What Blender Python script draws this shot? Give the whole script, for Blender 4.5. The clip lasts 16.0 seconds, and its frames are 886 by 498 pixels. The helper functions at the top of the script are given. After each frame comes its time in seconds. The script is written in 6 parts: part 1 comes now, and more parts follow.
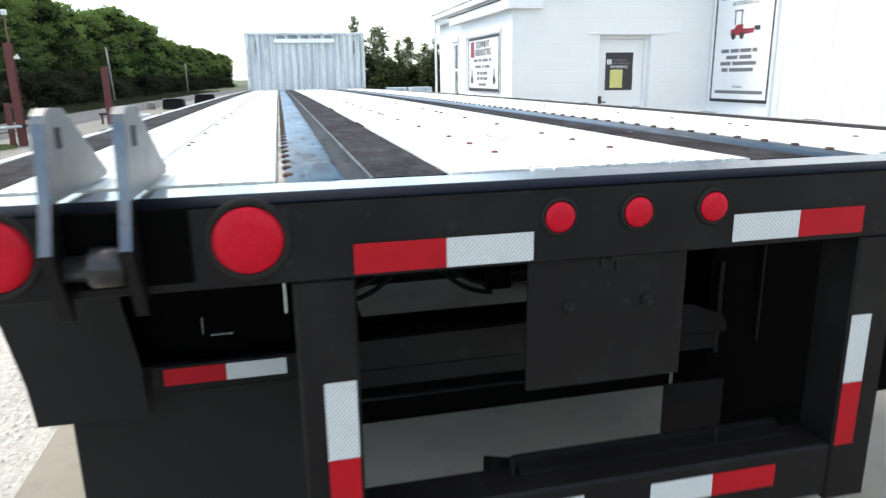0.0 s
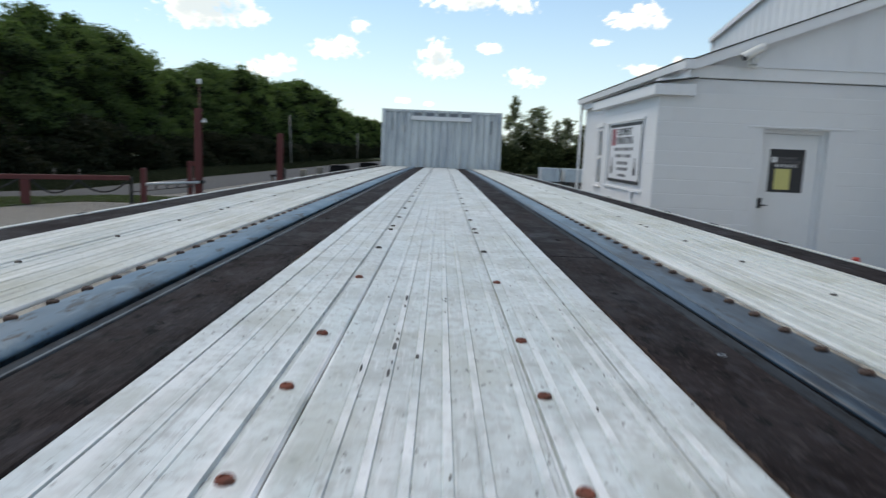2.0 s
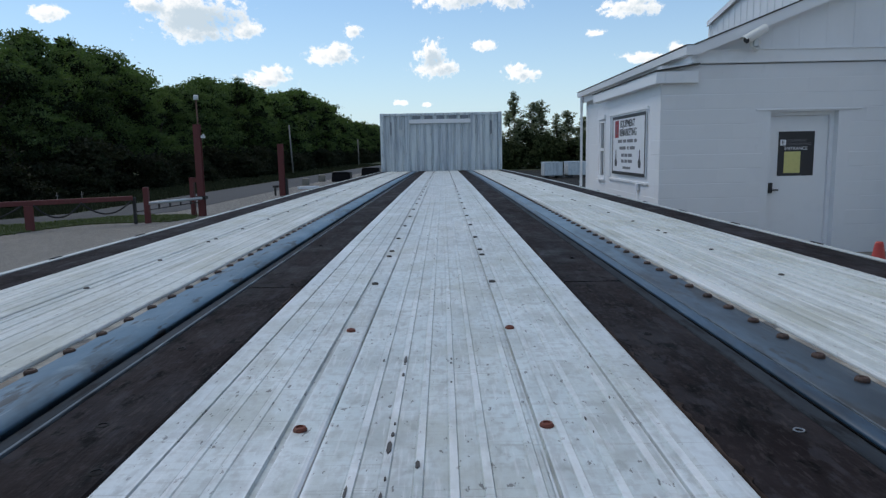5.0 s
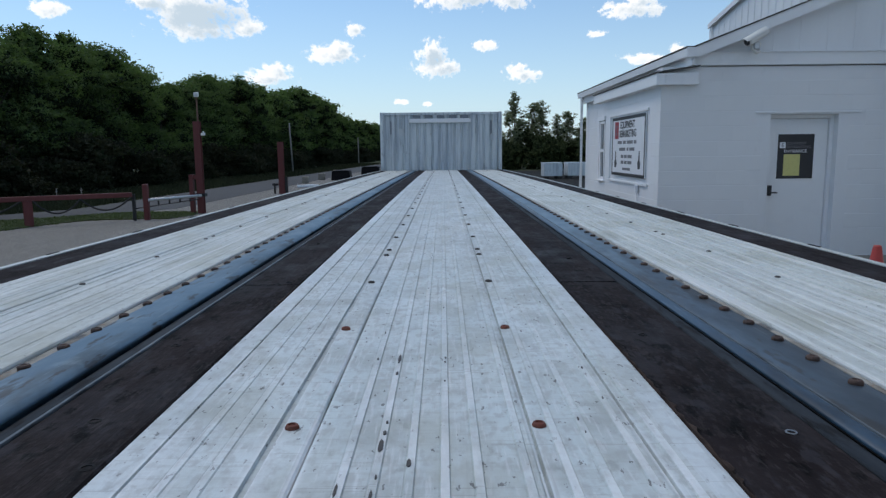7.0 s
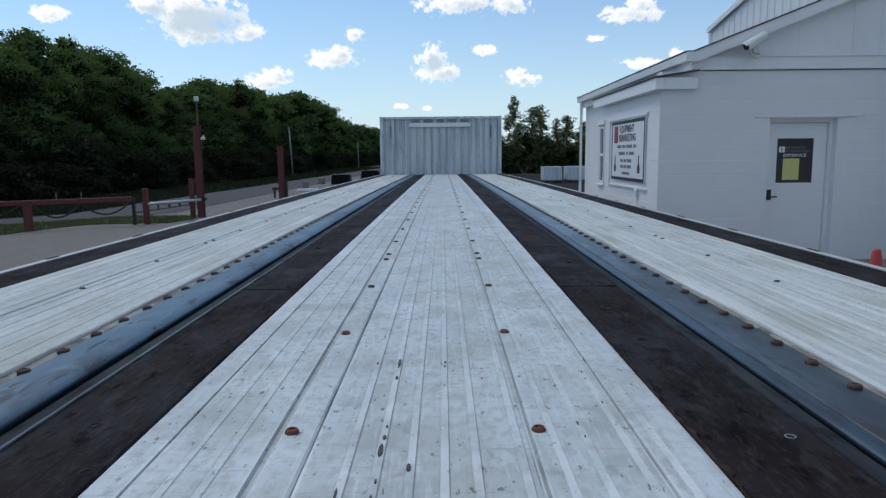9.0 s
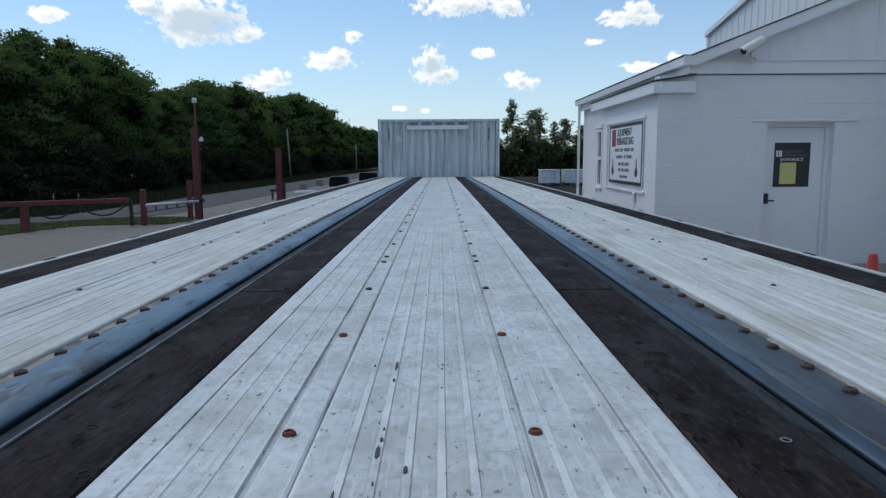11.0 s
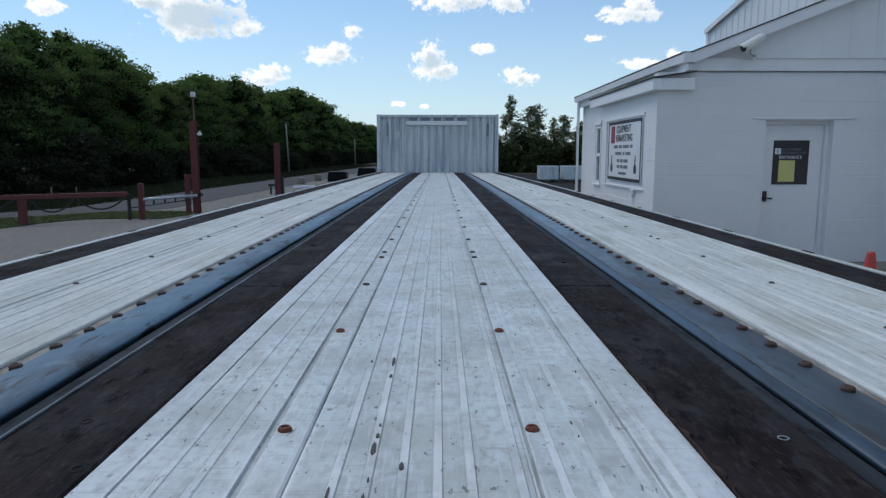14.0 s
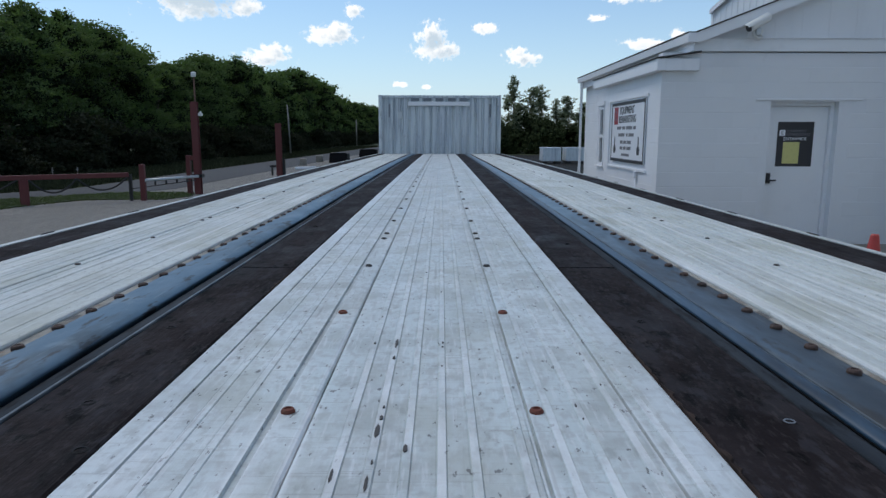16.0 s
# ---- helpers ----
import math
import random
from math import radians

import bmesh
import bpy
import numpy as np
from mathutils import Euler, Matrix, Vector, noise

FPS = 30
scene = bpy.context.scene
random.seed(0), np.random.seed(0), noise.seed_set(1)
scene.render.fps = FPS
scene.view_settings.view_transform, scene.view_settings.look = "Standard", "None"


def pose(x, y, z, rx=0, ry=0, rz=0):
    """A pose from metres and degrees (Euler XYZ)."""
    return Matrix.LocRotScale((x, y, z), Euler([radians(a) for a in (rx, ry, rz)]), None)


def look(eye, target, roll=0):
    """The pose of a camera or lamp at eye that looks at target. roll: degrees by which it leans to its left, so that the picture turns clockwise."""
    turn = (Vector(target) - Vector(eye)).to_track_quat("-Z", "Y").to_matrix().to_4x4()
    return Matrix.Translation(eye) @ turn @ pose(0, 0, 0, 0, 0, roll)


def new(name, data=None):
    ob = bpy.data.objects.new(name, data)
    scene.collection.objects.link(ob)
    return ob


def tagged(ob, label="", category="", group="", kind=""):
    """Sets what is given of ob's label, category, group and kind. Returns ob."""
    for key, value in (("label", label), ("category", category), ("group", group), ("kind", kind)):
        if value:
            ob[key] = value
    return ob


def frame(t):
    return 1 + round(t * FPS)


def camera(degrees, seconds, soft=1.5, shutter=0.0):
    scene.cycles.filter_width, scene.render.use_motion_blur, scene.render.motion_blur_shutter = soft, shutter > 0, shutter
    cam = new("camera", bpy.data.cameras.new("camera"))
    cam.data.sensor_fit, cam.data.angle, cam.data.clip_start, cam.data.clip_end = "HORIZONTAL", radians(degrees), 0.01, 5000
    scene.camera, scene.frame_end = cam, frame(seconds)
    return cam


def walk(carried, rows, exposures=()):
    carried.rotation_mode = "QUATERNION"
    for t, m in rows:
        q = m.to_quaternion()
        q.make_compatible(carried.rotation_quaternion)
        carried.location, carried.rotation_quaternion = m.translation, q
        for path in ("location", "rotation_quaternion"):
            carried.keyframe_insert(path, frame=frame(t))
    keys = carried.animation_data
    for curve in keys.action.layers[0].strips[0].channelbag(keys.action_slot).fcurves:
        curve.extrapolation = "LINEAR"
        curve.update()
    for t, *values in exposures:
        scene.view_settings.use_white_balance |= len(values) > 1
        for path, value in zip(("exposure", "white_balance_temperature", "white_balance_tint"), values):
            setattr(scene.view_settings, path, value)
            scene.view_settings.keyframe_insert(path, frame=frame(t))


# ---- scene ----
cam = camera(66.6, 16.0, soft=1.35, shutter=0.5)
PATH = [
    (0, (-0.647, -1.13, 1.351), (-0.206, 0.757, 0.854), -0.9),
    (0.2, (-0.541, -1.034, 1.343), (-0.139, 0.864, 0.856), -0.6),
    (0.5, (-0.39, -0.882, 1.356), (-0.006, 1.021, 0.875), 2.6),
    (0.7, (-0.322, -0.81, 1.367), (0.069, 1.106, 0.945), 1.5),
    (1, (-0.242, -0.631, 1.355), (0.16, 1.286, 0.952), 2.7),
    (1.2, (-0.197, -0.501, 1.391), (0.183, 1.431, 1.04), 4.1),
    (1.3, (-0.167, -0.441, 1.403), (0.195, 1.493, 1.046), 3.9),
    (1.5, (-0.115, -0.336, 1.416), (0.263, 1.605, 1.114), 4.4),
    (1.7, (-0.068, -0.239, 1.426), (0.156, 1.73, 1.159), 3.8),
    (1.8, (-0.041, -0.189, 1.434), (0.105, 1.788, 1.165), 3.1),
    (2, (0.02, -0.098, 1.45), (0.035, 1.881, 1.165), 2.4),
    (2.2, (0.058, -0.041, 1.486), (0.0, 1.936, 1.191), 2.3),
    (2.5, (0.083, 0.006, 1.51), (0.085, 1.992, 1.274), -0.4),
    (2.7, (0.075, 0.032, 1.516), (0.037, 2.013, 1.25), -0.9),
    (3, (0.049, 0.067, 1.519), (0.064, 2.052, 1.276), -0.8),
    (3.5, (0.026, 0.098, 1.509), (0.022, 2.081, 1.244), -1.3),
    (6, (0.036, 0.11, 1.504), (0.033, 2.089, 1.217), -0.8),
    (6.5, (0.037, 0.109, 1.504), (0.035, 2.089, 1.221), -0.6),
    (7, (0.038, 0.11, 1.503), (0.035, 2.09, 1.216), -0.6),
    (7.5, (0.038, 0.109, 1.504), (0.035, 2.089, 1.22), -0.5),
    (8, (0.037, 0.109, 1.504), (0.03, 2.089, 1.219), -0.5),
    (8.5, (0.037, 0.108, 1.504), (0.034, 2.089, 1.228), -0.6),
    (9, (0.038, 0.108, 1.504), (0.036, 2.089, 1.229), -0.6),
    (11.5, (0.038, 0.105, 1.505), (0.043, 2.088, 1.238), -0.3),
    (12, (0.039, 0.105, 1.504), (0.038, 2.087, 1.237), -0.4),
    (12.5, (0.038, 0.11, 1.503), (0.042, 2.09, 1.22), -0.3),
    (13, (0.04, 0.109, 1.503), (0.041, 2.089, 1.223), -0.0),
    (13.5, (0.038, 0.109, 1.504), (0.046, 2.089, 1.223), -0.0),
    (14, (0.039, 0.11, 1.504), (0.049, 2.09, 1.224), 0.0),
    (14.5, (0.039, 0.111, 1.504), (0.057, 2.091, 1.221), 0.1),
    (15, (0.04, 0.112, 1.504), (0.054, 2.089, 1.201), 0.2),
    (15.5, (0.04, 0.119, 1.502), (0.071, 2.096, 1.197), 0.5),
    (16, (0.036, 0.12, 1.502), (0.041, 2.092, 1.168), 0.1),
]
EXPOSURES = [(0, 1.78, 7900, 10), (1.0, 1.76, 7900, 10), (1.3, 1.4, 7850, 10), (1.6, 0.9, 7750, 10), (2.0, 0.27, 7400, 10), (2.4, -0.04, 7150, 10), (3.0, -0.12, 6950, 10), (3.7, -0.12, 6850, 10), (5.6, -0.12, 6400, 10), (16, -0.12, 6400, 10)]
walk(cam, [(t, look(eye, target, roll)) for t, eye, target, roll in PATH], EXPOSURES)

# ---- sky and sun: bright day, the sun behind a passing cloud ahead ----
SUN_EL, SUN_AZ = 56.0, -52.0


def node(nt, kind, **inputs):
    n = nt.nodes.new(kind)
    for key, value in inputs.items():
        key = key.replace("_", " ")
        if key in n.inputs:
            n.inputs[key].default_value = value
    return n


def math_node(nt, op, a, b=None, clamp=False):
    n = nt.nodes.new("ShaderNodeMath")
    n.operation, n.use_clamp = op, clamp
    for i, v in enumerate((a, b)):
        if v is None:
            continue
        if isinstance(v, (int, float)):
            n.inputs[i].default_value = v
        else:
            nt.links.new(v, n.inputs[i])
    return n.outputs[0]


def smooth(nt, v, lo, hi):
    n = nt.nodes.new("ShaderNodeMapRange")
    n.interpolation_type = "SMOOTHSTEP"
    nt.links.new(v, n.inputs["Value"])
    n.inputs["From Min"].default_value, n.inputs["From Max"].default_value = lo, hi
    return n.outputs["Result"]


def build_sky():
    w = bpy.data.worlds.new("sky")
    scene.world = w
    w.use_nodes = True
    nt = w.node_tree
    nt.nodes.clear()
    L = nt.links.new
    sky = nt.nodes.new("ShaderNodeTexSky")
    sky.sky_type, sky.sun_disc = "NISHITA", False
    sky.sun_elevation, sky.sun_rotation = radians(SUN_EL), radians(SUN_AZ)
    sky.air_density, sky.dust_density, sky.ozone_density = 1.0, 0.3, 4.0
    tc = nt.nodes.new("ShaderNodeTexCoord")
    sep = nt.nodes.new("ShaderNodeSeparateXYZ")
    L(tc.outputs["Generated"], sep.inputs[0])
    x, y, z = sep.outputs
    az = math_node(nt, "MULTIPLY", math_node(nt, "ARCTAN2", x, y), 57.2958)
    el = math_node(nt, "MULTIPLY", math_node(nt, "ARCSINE", z), 57.2958)
    uv = nt.nodes.new("ShaderNodeCombineXYZ")
    L(az, uv.inputs[0])
    L(el, uv.inputs[1])
    # ragged cloud edges at two sizes
    big = node(nt, "ShaderNodeTexNoise", Scale=0.42, Detail=4.0, Roughness=0.62)
    L(uv.outputs[0], big.inputs["Vector"])
    fine = node(nt, "ShaderNodeTexNoise", Scale=1.7, Detail=4.0, Roughness=0.6)
    L(uv.outputs[0], fine.inputs["Vector"])
    puff = node(nt, "ShaderNodeTexNoise", Scale=4.2, Detail=3.0, Roughness=0.55)
    L(uv.outputs[0], puff.inputs["Vector"])
    rag = math_node(nt, "ADD", math_node(nt, "MULTIPLY", math_node(nt, "SUBTRACT", big.outputs[0], 0.5), 1.7),
                    math_node(nt, "MULTIPLY", math_node(nt, "SUBTRACT", fine.outputs[0], 0.5), 1.5))
    rag = math_node(nt, "ADD", rag, math_node(nt, "MULTIPLY", math_node(nt, "SUBTRACT", puff.outputs[0], 0.5), 0.7))
    clouds = ((-19.6, 10.9, 4.6, 2.0), (-22.6, 11.3, 1.8, 1.1), (-19.0, 9.5, 3.2, 1.0), (-15.6, 9.7, 1.4, 0.8), (-29.2, 10.2, 1.4, 0.6), (-14.1, 6.0, 2.4, 0.8), (-13.4, 6.5, 1.4, 0.8),
              (-8.8, 7.8, 2.2, 0.8), (-8.4, 8.3, 1.2, 0.8), (-7.1, 9.8, 1.0, 0.7), (-0.9, 7.8, 1.4, 1.3), (-0.3, 6.8, 2.2, 0.9), (3.6, 8.5, 1.3, 0.5), (6.5, 6.1, 1.7, 0.7), (6.2, 6.6, 1.0, 0.6),
              (15.2, 10.8, 2.8, 0.8), (15.8, 11.4, 1.6, 0.8), (12.5, 9.1, 1.1, 0.35), (16.4, 7.1, 2.3, 0.5), (18.5, 7.6, 0.9, 0.6), (-3.3, 4.1, 0.8, 0.3), (-1.2, 3.9, 0.6, 0.25),
              (1.6, 12.1, 4.3, 0.9), (5.5, 12.0, 1.9, 0.8), (-45.0, 16.0, 7.0, 2.5), (38.0, 15.0, 8.0, 2.5))
    mask = bulk = None
    for a, e, ra, re in clouds:
        da = math_node(nt, "MULTIPLY", math_node(nt, "SUBTRACT", az, a), 1 / ra)
        de = math_node(nt, "MULTIPLY", math_node(nt, "SUBTRACT", el, e), 1 / re)
        r2 = math_node(nt, "ADD", math_node(nt, "MULTIPLY", da, da), math_node(nt, "MULTIPLY", de, de))
        d = math_node(nt, "SUBTRACT", 1.0, math_node(nt, "SQRT", r2))
        mask = d if mask is None else math_node(nt, "MAXIMUM", mask, d)
        # the grey underside sits low in each cloud, toward its lee
        du = math_node(nt, "MULTIPLY", math_node(nt, "SUBTRACT", az, a + 0.18 * ra), 1 / ra)
        dv = math_node(nt, "MULTIPLY", math_node(nt, "SUBTRACT", el, e - 0.28 * re), 1 / re)
        low = math_node(nt, "SUBTRACT", 1.0, math_node(nt, "SQRT", math_node(nt, "ADD", math_node(nt, "MULTIPLY", du, du), math_node(nt, "MULTIPLY", dv, dv))))
        t = math_node(nt, "MULTIPLY", low, min(1.0, re / 1.4))
        bulk = t if bulk is None else math_node(nt, "MAXIMUM", bulk, t)
    # high cloud overhead, that the sun stands behind
    over = node(nt, "ShaderNodeTexNoise", Scale=2.2, Detail=6.0, Roughness=0.55)
    L(tc.outputs["Generated"], over.inputs["Vector"])
    high = math_node(nt, "MULTIPLY", math_node(nt, "MULTIPLY", smooth(nt, over.outputs[0], 0.46, 0.64), 0.8), smooth(nt, el, 20.0, 34.0))
    dens = math_node(nt, "ADD", mask, rag)
    cover = math_node(nt, "MAXIMUM", smooth(nt, dens, 0.0, 0.56), high)
    thick = smooth(nt, math_node(nt, "ADD", bulk, math_node(nt, "MULTIPLY", rag, 0.45)), 0.08, 0.72)
    tone = nt.nodes.new("ShaderNodeMix")
    tone.data_type = "RGBA"
    tone.inputs["A"].default_value, tone.inputs["B"].default_value = (1.22, 1.21, 1.19, 1), (0.64, 0.76, 0.86, 1)
    L(thick, tone.inputs["Factor"])
    # pale haze toward the horizon
    grade = nt.nodes.new("ShaderNodeMix")
    grade.data_type, grade.blend_type = "RGBA", "MULTIPLY"
    grade.inputs["Factor"].default_value = 1.0
    L(sky.outputs[0], grade.inputs["A"])
    grade.inputs["B"].default_value = (SKY * 0.90, SKY * 1.08, SKY * 1.15, 1)
    haze = nt.nodes.new("ShaderNodeMix")
    haze.data_type = "RGBA"
    L(math_node(nt, "MULTIPLY", math_node(nt, "POWER", 2.718, math_node(nt, "MULTIPLY", math_node(nt, "MAXIMUM", el, 0.0), -0.122)), 0.93), haze.inputs["Factor"])
    L(grade.outputs["Result"], haze.inputs["A"])
    haze.inputs["B"].default_value = (0.72, 0.86, 0.945, 1)
    mix = nt.nodes.new("ShaderNodeMix")
    mix.data_type = "RGBA"
    L(cover, mix.inputs["Factor"])
    L(haze.outputs["Result"], mix.inputs["A"])
    L(tone.outputs["Result"], mix.inputs["B"])
    bg = nt.nodes.new("ShaderNodeBackground")
    L(mix.outputs["Result"], bg.inputs["Color"])
    out = nt.nodes.new("ShaderNodeOutputWorld")
    L(bg.outputs[0], out.inputs[0])


SKY = 0.125
build_sky()
sun_data = bpy.data.lights.new("sun", "SUN")
sun_data.energy, sun_data.angle, sun_data.color = 1.1, radians(26), (1.0, 0.94, 0.85)
sun = new("sun", sun_data)
sun.matrix_world = look((0, 0, 30), Vector((0, 0, 30)) - Vector((math.sin(radians(SUN_AZ)) * math.cos(radians(SUN_EL)), math.cos(radians(SUN_AZ)) * math.cos(radians(SUN_EL)), math.sin(radians(SUN_EL)))))

# ---- materials ----


def material(name, base, rough=0.6, metal=0.0, vary=(), bump=(), gloss=None, per_object=0.0, island=0.0, spec=0.5, wear_shade=None, lattice=None, thin=None, reach=None):
    """vary: rows of (scale xyz, detail, low, high, colour, amount): patches of that colour. reach: (y from, y to, colour, amount). bump: rows of (scale xyz, detail, strength, distance)."""
    m = bpy.data.materials.new(name)
    m.use_nodes = True
    nt = m.node_tree
    b = nt.nodes["Principled BSDF"]
    b.inputs["Roughness"].default_value, b.inputs["Metallic"].default_value = rough, metal
    b.inputs["Specular IOR Level"].default_value = spec
    tc = nt.nodes.new("ShaderNodeTexCoord")
    L = nt.links.new

    def tex(scale, detail):
        mp = nt.nodes.new("ShaderNodeMapping")
        mp.inputs["Scale"].default_value = scale
        L(tc.outputs["Object"], mp.inputs["Vector"])
        n = node(nt, "ShaderNodeTexNoise", Scale=1.0, Detail=detail, Roughness=0.6)
        L(mp.outputs[0], n.inputs["Vector"])
        return n.outputs[0]

    rgb = nt.nodes.new("ShaderNodeRGB")
    rgb.outputs[0].default_value = (*base, 1)
    colour = rgb.outputs[0]
    for source, amount in (("ShaderNodeObjectInfo", per_object), ("ShaderNodeNewGeometry", island)):
        if amount:
            info = nt.nodes.new(source)
            hsv = nt.nodes.new("ShaderNodeHueSaturation")
            L(colour, hsv.inputs["Color"])
            key = "Random" if source == "ShaderNodeObjectInfo" else "Random Per Island"
            L(math_node(nt, "ADD", math_node(nt, "MULTIPLY", info.outputs[key], 2 * amount), 1 - amount), hsv.inputs["Value"])
            colour = hsv.outputs[0]
    for scale, detail, lo, hi, tint, amount in vary:
        mx = nt.nodes.new("ShaderNodeMix")
        mx.data_type = "RGBA"
        f = math_node(nt, "MULTIPLY", smooth(nt, tex(scale, detail), lo, hi), amount)
        L(f, mx.inputs["Factor"])
        L(colour, mx.inputs["A"])
        mx.inputs["B"].default_value = (*tint, 1)
        colour = mx.outputs["Result"]
    if reach:
        # a tint that sets in raggedly along y, standing in for far reflection
        y0, y1, tint, amount = reach
        at = nt.nodes.new("ShaderNodeSeparateXYZ")
        L(tc.outputs["Object"], at.inputs[0])
        ragged = math_node(nt, "ADD", at.outputs[1], math_node(nt, "MULTIPLY", math_node(nt, "SUBTRACT", tex((14, 1.5, 14), 6), 0.5), 4.0))
        mx = nt.nodes.new("ShaderNodeMix")
        mx.data_type = "RGBA"
        L(math_node(nt, "MULTIPLY", smooth(nt, ragged, y0, y1), amount), mx.inputs["Factor"])
        L(colour, mx.inputs["A"])
        mx.inputs["B"].default_value = (*tint, 1)
        colour = mx.outputs["Result"]
    if lattice:
        # fine diagonal cell lines, in metres
        sep = nt.nodes.new("ShaderNodeSeparateXYZ")
        L(tc.outputs["Object"], sep.inputs[0])
        cell, tint, amount = lattice
        lines = []
        for sign in ("ADD", "SUBTRACT"):
            u = math_node(nt, "MULTIPLY", math_node(nt, sign, sep.outputs[0], sep.outputs[2]), 1 / cell)
            lines.append(smooth(nt, math_node(nt, "ABSOLUTE", math_node(nt, "SUBTRACT", math_node(nt, "FRACT", u), 0.5)), 0.30, 0.48))
        mx = nt.nodes.new("ShaderNodeMix")
        mx.data_type = "RGBA"
        L(math_node(nt, "MULTIPLY", math_node(nt, "MAXIMUM", *lines), amount), mx.inputs["Factor"])
        L(colour, mx.inputs["A"])
        mx.inputs["B"].default_value = (*tint, 1)
        colour = mx.outputs["Result"]
    if wear_shade:
        # rubbed bright ridges, and inner corners darkened for dirt and crease shade
        geo = nt.nodes.new("ShaderNodeNewGeometry")
        for lo, hi, tint, amount in wear_shade:
            mx = nt.nodes.new("ShaderNodeMix")
            mx.data_type = "RGBA"
            L(math_node(nt, "MULTIPLY", math_node(nt, "MULTIPLY", smooth(nt, geo.outputs["Pointiness"], lo, hi), smooth(nt, tex((14, 5, 14), 5), 0.35, 0.6)), amount), mx.inputs["Factor"])
            L(colour, mx.inputs["A"])
            mx.inputs["B"].default_value = (*tint, 1)
            colour = mx.outputs["Result"]
    L(colour, b.inputs["Base Color"])
    if gloss:
        scale, detail, r0, r1 = gloss
        mr = nt.nodes.new("ShaderNodeMapRange")
        L(tex(scale, detail), mr.inputs["Value"])
        mr.inputs["From Min"].default_value, mr.inputs["From Max"].default_value = 0.3, 0.7
        mr.inputs["To Min"].default_value, mr.inputs["To Max"].default_value = r0, r1
        L(mr.outputs[0], b.inputs["Roughness"])
    last = None
    for scale, detail, strength, dist in bump:
        bn = node(nt, "ShaderNodeBump", Strength=strength, Distance=dist)
        L(tex(scale, detail), bn.inputs["Height"])
        if last:
            L(last, bn.inputs["Normal"])
        last = bn.outputs[0]
    if last:
        L(last, b.inputs["Normal"])
    if thin:
        # light that passes through a leaf
        tint, amount = thin
        tr = nt.nodes.new("ShaderNodeBsdfTranslucent")
        tr.inputs["Color"].default_value = (*tint, 1)
        both = nt.nodes.new("ShaderNodeMixShader")
        both.inputs[0].default_value = amount
        L(b.outputs[0], both.inputs[1])
        L(tr.outputs[0], both.inputs[2])
        L(both.outputs[0], nt.nodes["Material Output"].inputs["Surface"])
    return m


S = lambda a, b=None, c=None: (a, a if b is None else b, a if c is None else c)
deck_stains = ((S(7, 0.6, 7), 5, 0.38, 0.72, (0.44, 0.465, 0.465), 0.6), (S(2.6, 1.4, 2), 6, 0.40, 0.70, (0.665, 0.708, 0.715), 0.7),
               (S(11, 9, 11), 8, 0.44, 0.68, (0.34, 0.37, 0.355), 0.7), (S(70, 40, 70), 6, 0.45, 0.65, (0.36, 0.375, 0.37), 0.6),
               (S(12, 110, 12), 6, 0.52, 0.68, (0.38, 0.395, 0.385), 0.5), (S(170, 14, 170), 3, 0.54, 0.70, (0.70, 0.725, 0.735), 0.4),
               (S(70, 3.0, 70), 4, 0.62, 0.70, (0.24, 0.245, 0.24), 0.45), (S(6, 4, 6), 7, 0.50, 0.66, (0.40, 0.428, 0.392), 0.6),
               (S(110, 45, 110), 3, 0.655, 0.69, (0.07, 0.065, 0.06), 0.75), (S(3, 190, 3), 3, 0.65, 0.69, (0.26, 0.265, 0.255), 0.5), (S(40, 26, 40), 5, 0.58, 0.74, (0.24, 0.25, 0.24), 0.5))
DECK_ALU = material("worn_aluminium_deck", (0.522, 0.592, 0.597), 0.5, 0.0, per_object=0.03, spec=0.4, vary=deck_stains,
                    wear_shade=((0.52, 0.60, (0.88, 0.90, 0.92), 0.85), (0.48, 0.42, (0.19, 0.19, 0.18), 0.48)),
                    bump=((S(60, 4, 60), 3, 0.25, 0.002), (S(25, 12, 25), 6, 0.5, 0.003), (S(160), 3, 0.25, 0.001)), gloss=(S(8, 3, 8), 5, 0.35, 0.62))
DECK_EDGE = material("pale_aluminium_edge", (0.522, 0.592, 0.597), 0.45, 0.0, per_object=0.03, spec=0.45, vary=deck_stains + ((S(9, 2.5, 9), 6, 0.38, 0.66, (0.62, 0.685, 0.725), 0.5),),
                     bump=((S(60, 4, 60), 3, 0.25, 0.002), (S(25, 12, 25), 6, 0.5, 0.003)), gloss=(S(8, 3, 8), 5, 0.32, 0.58))
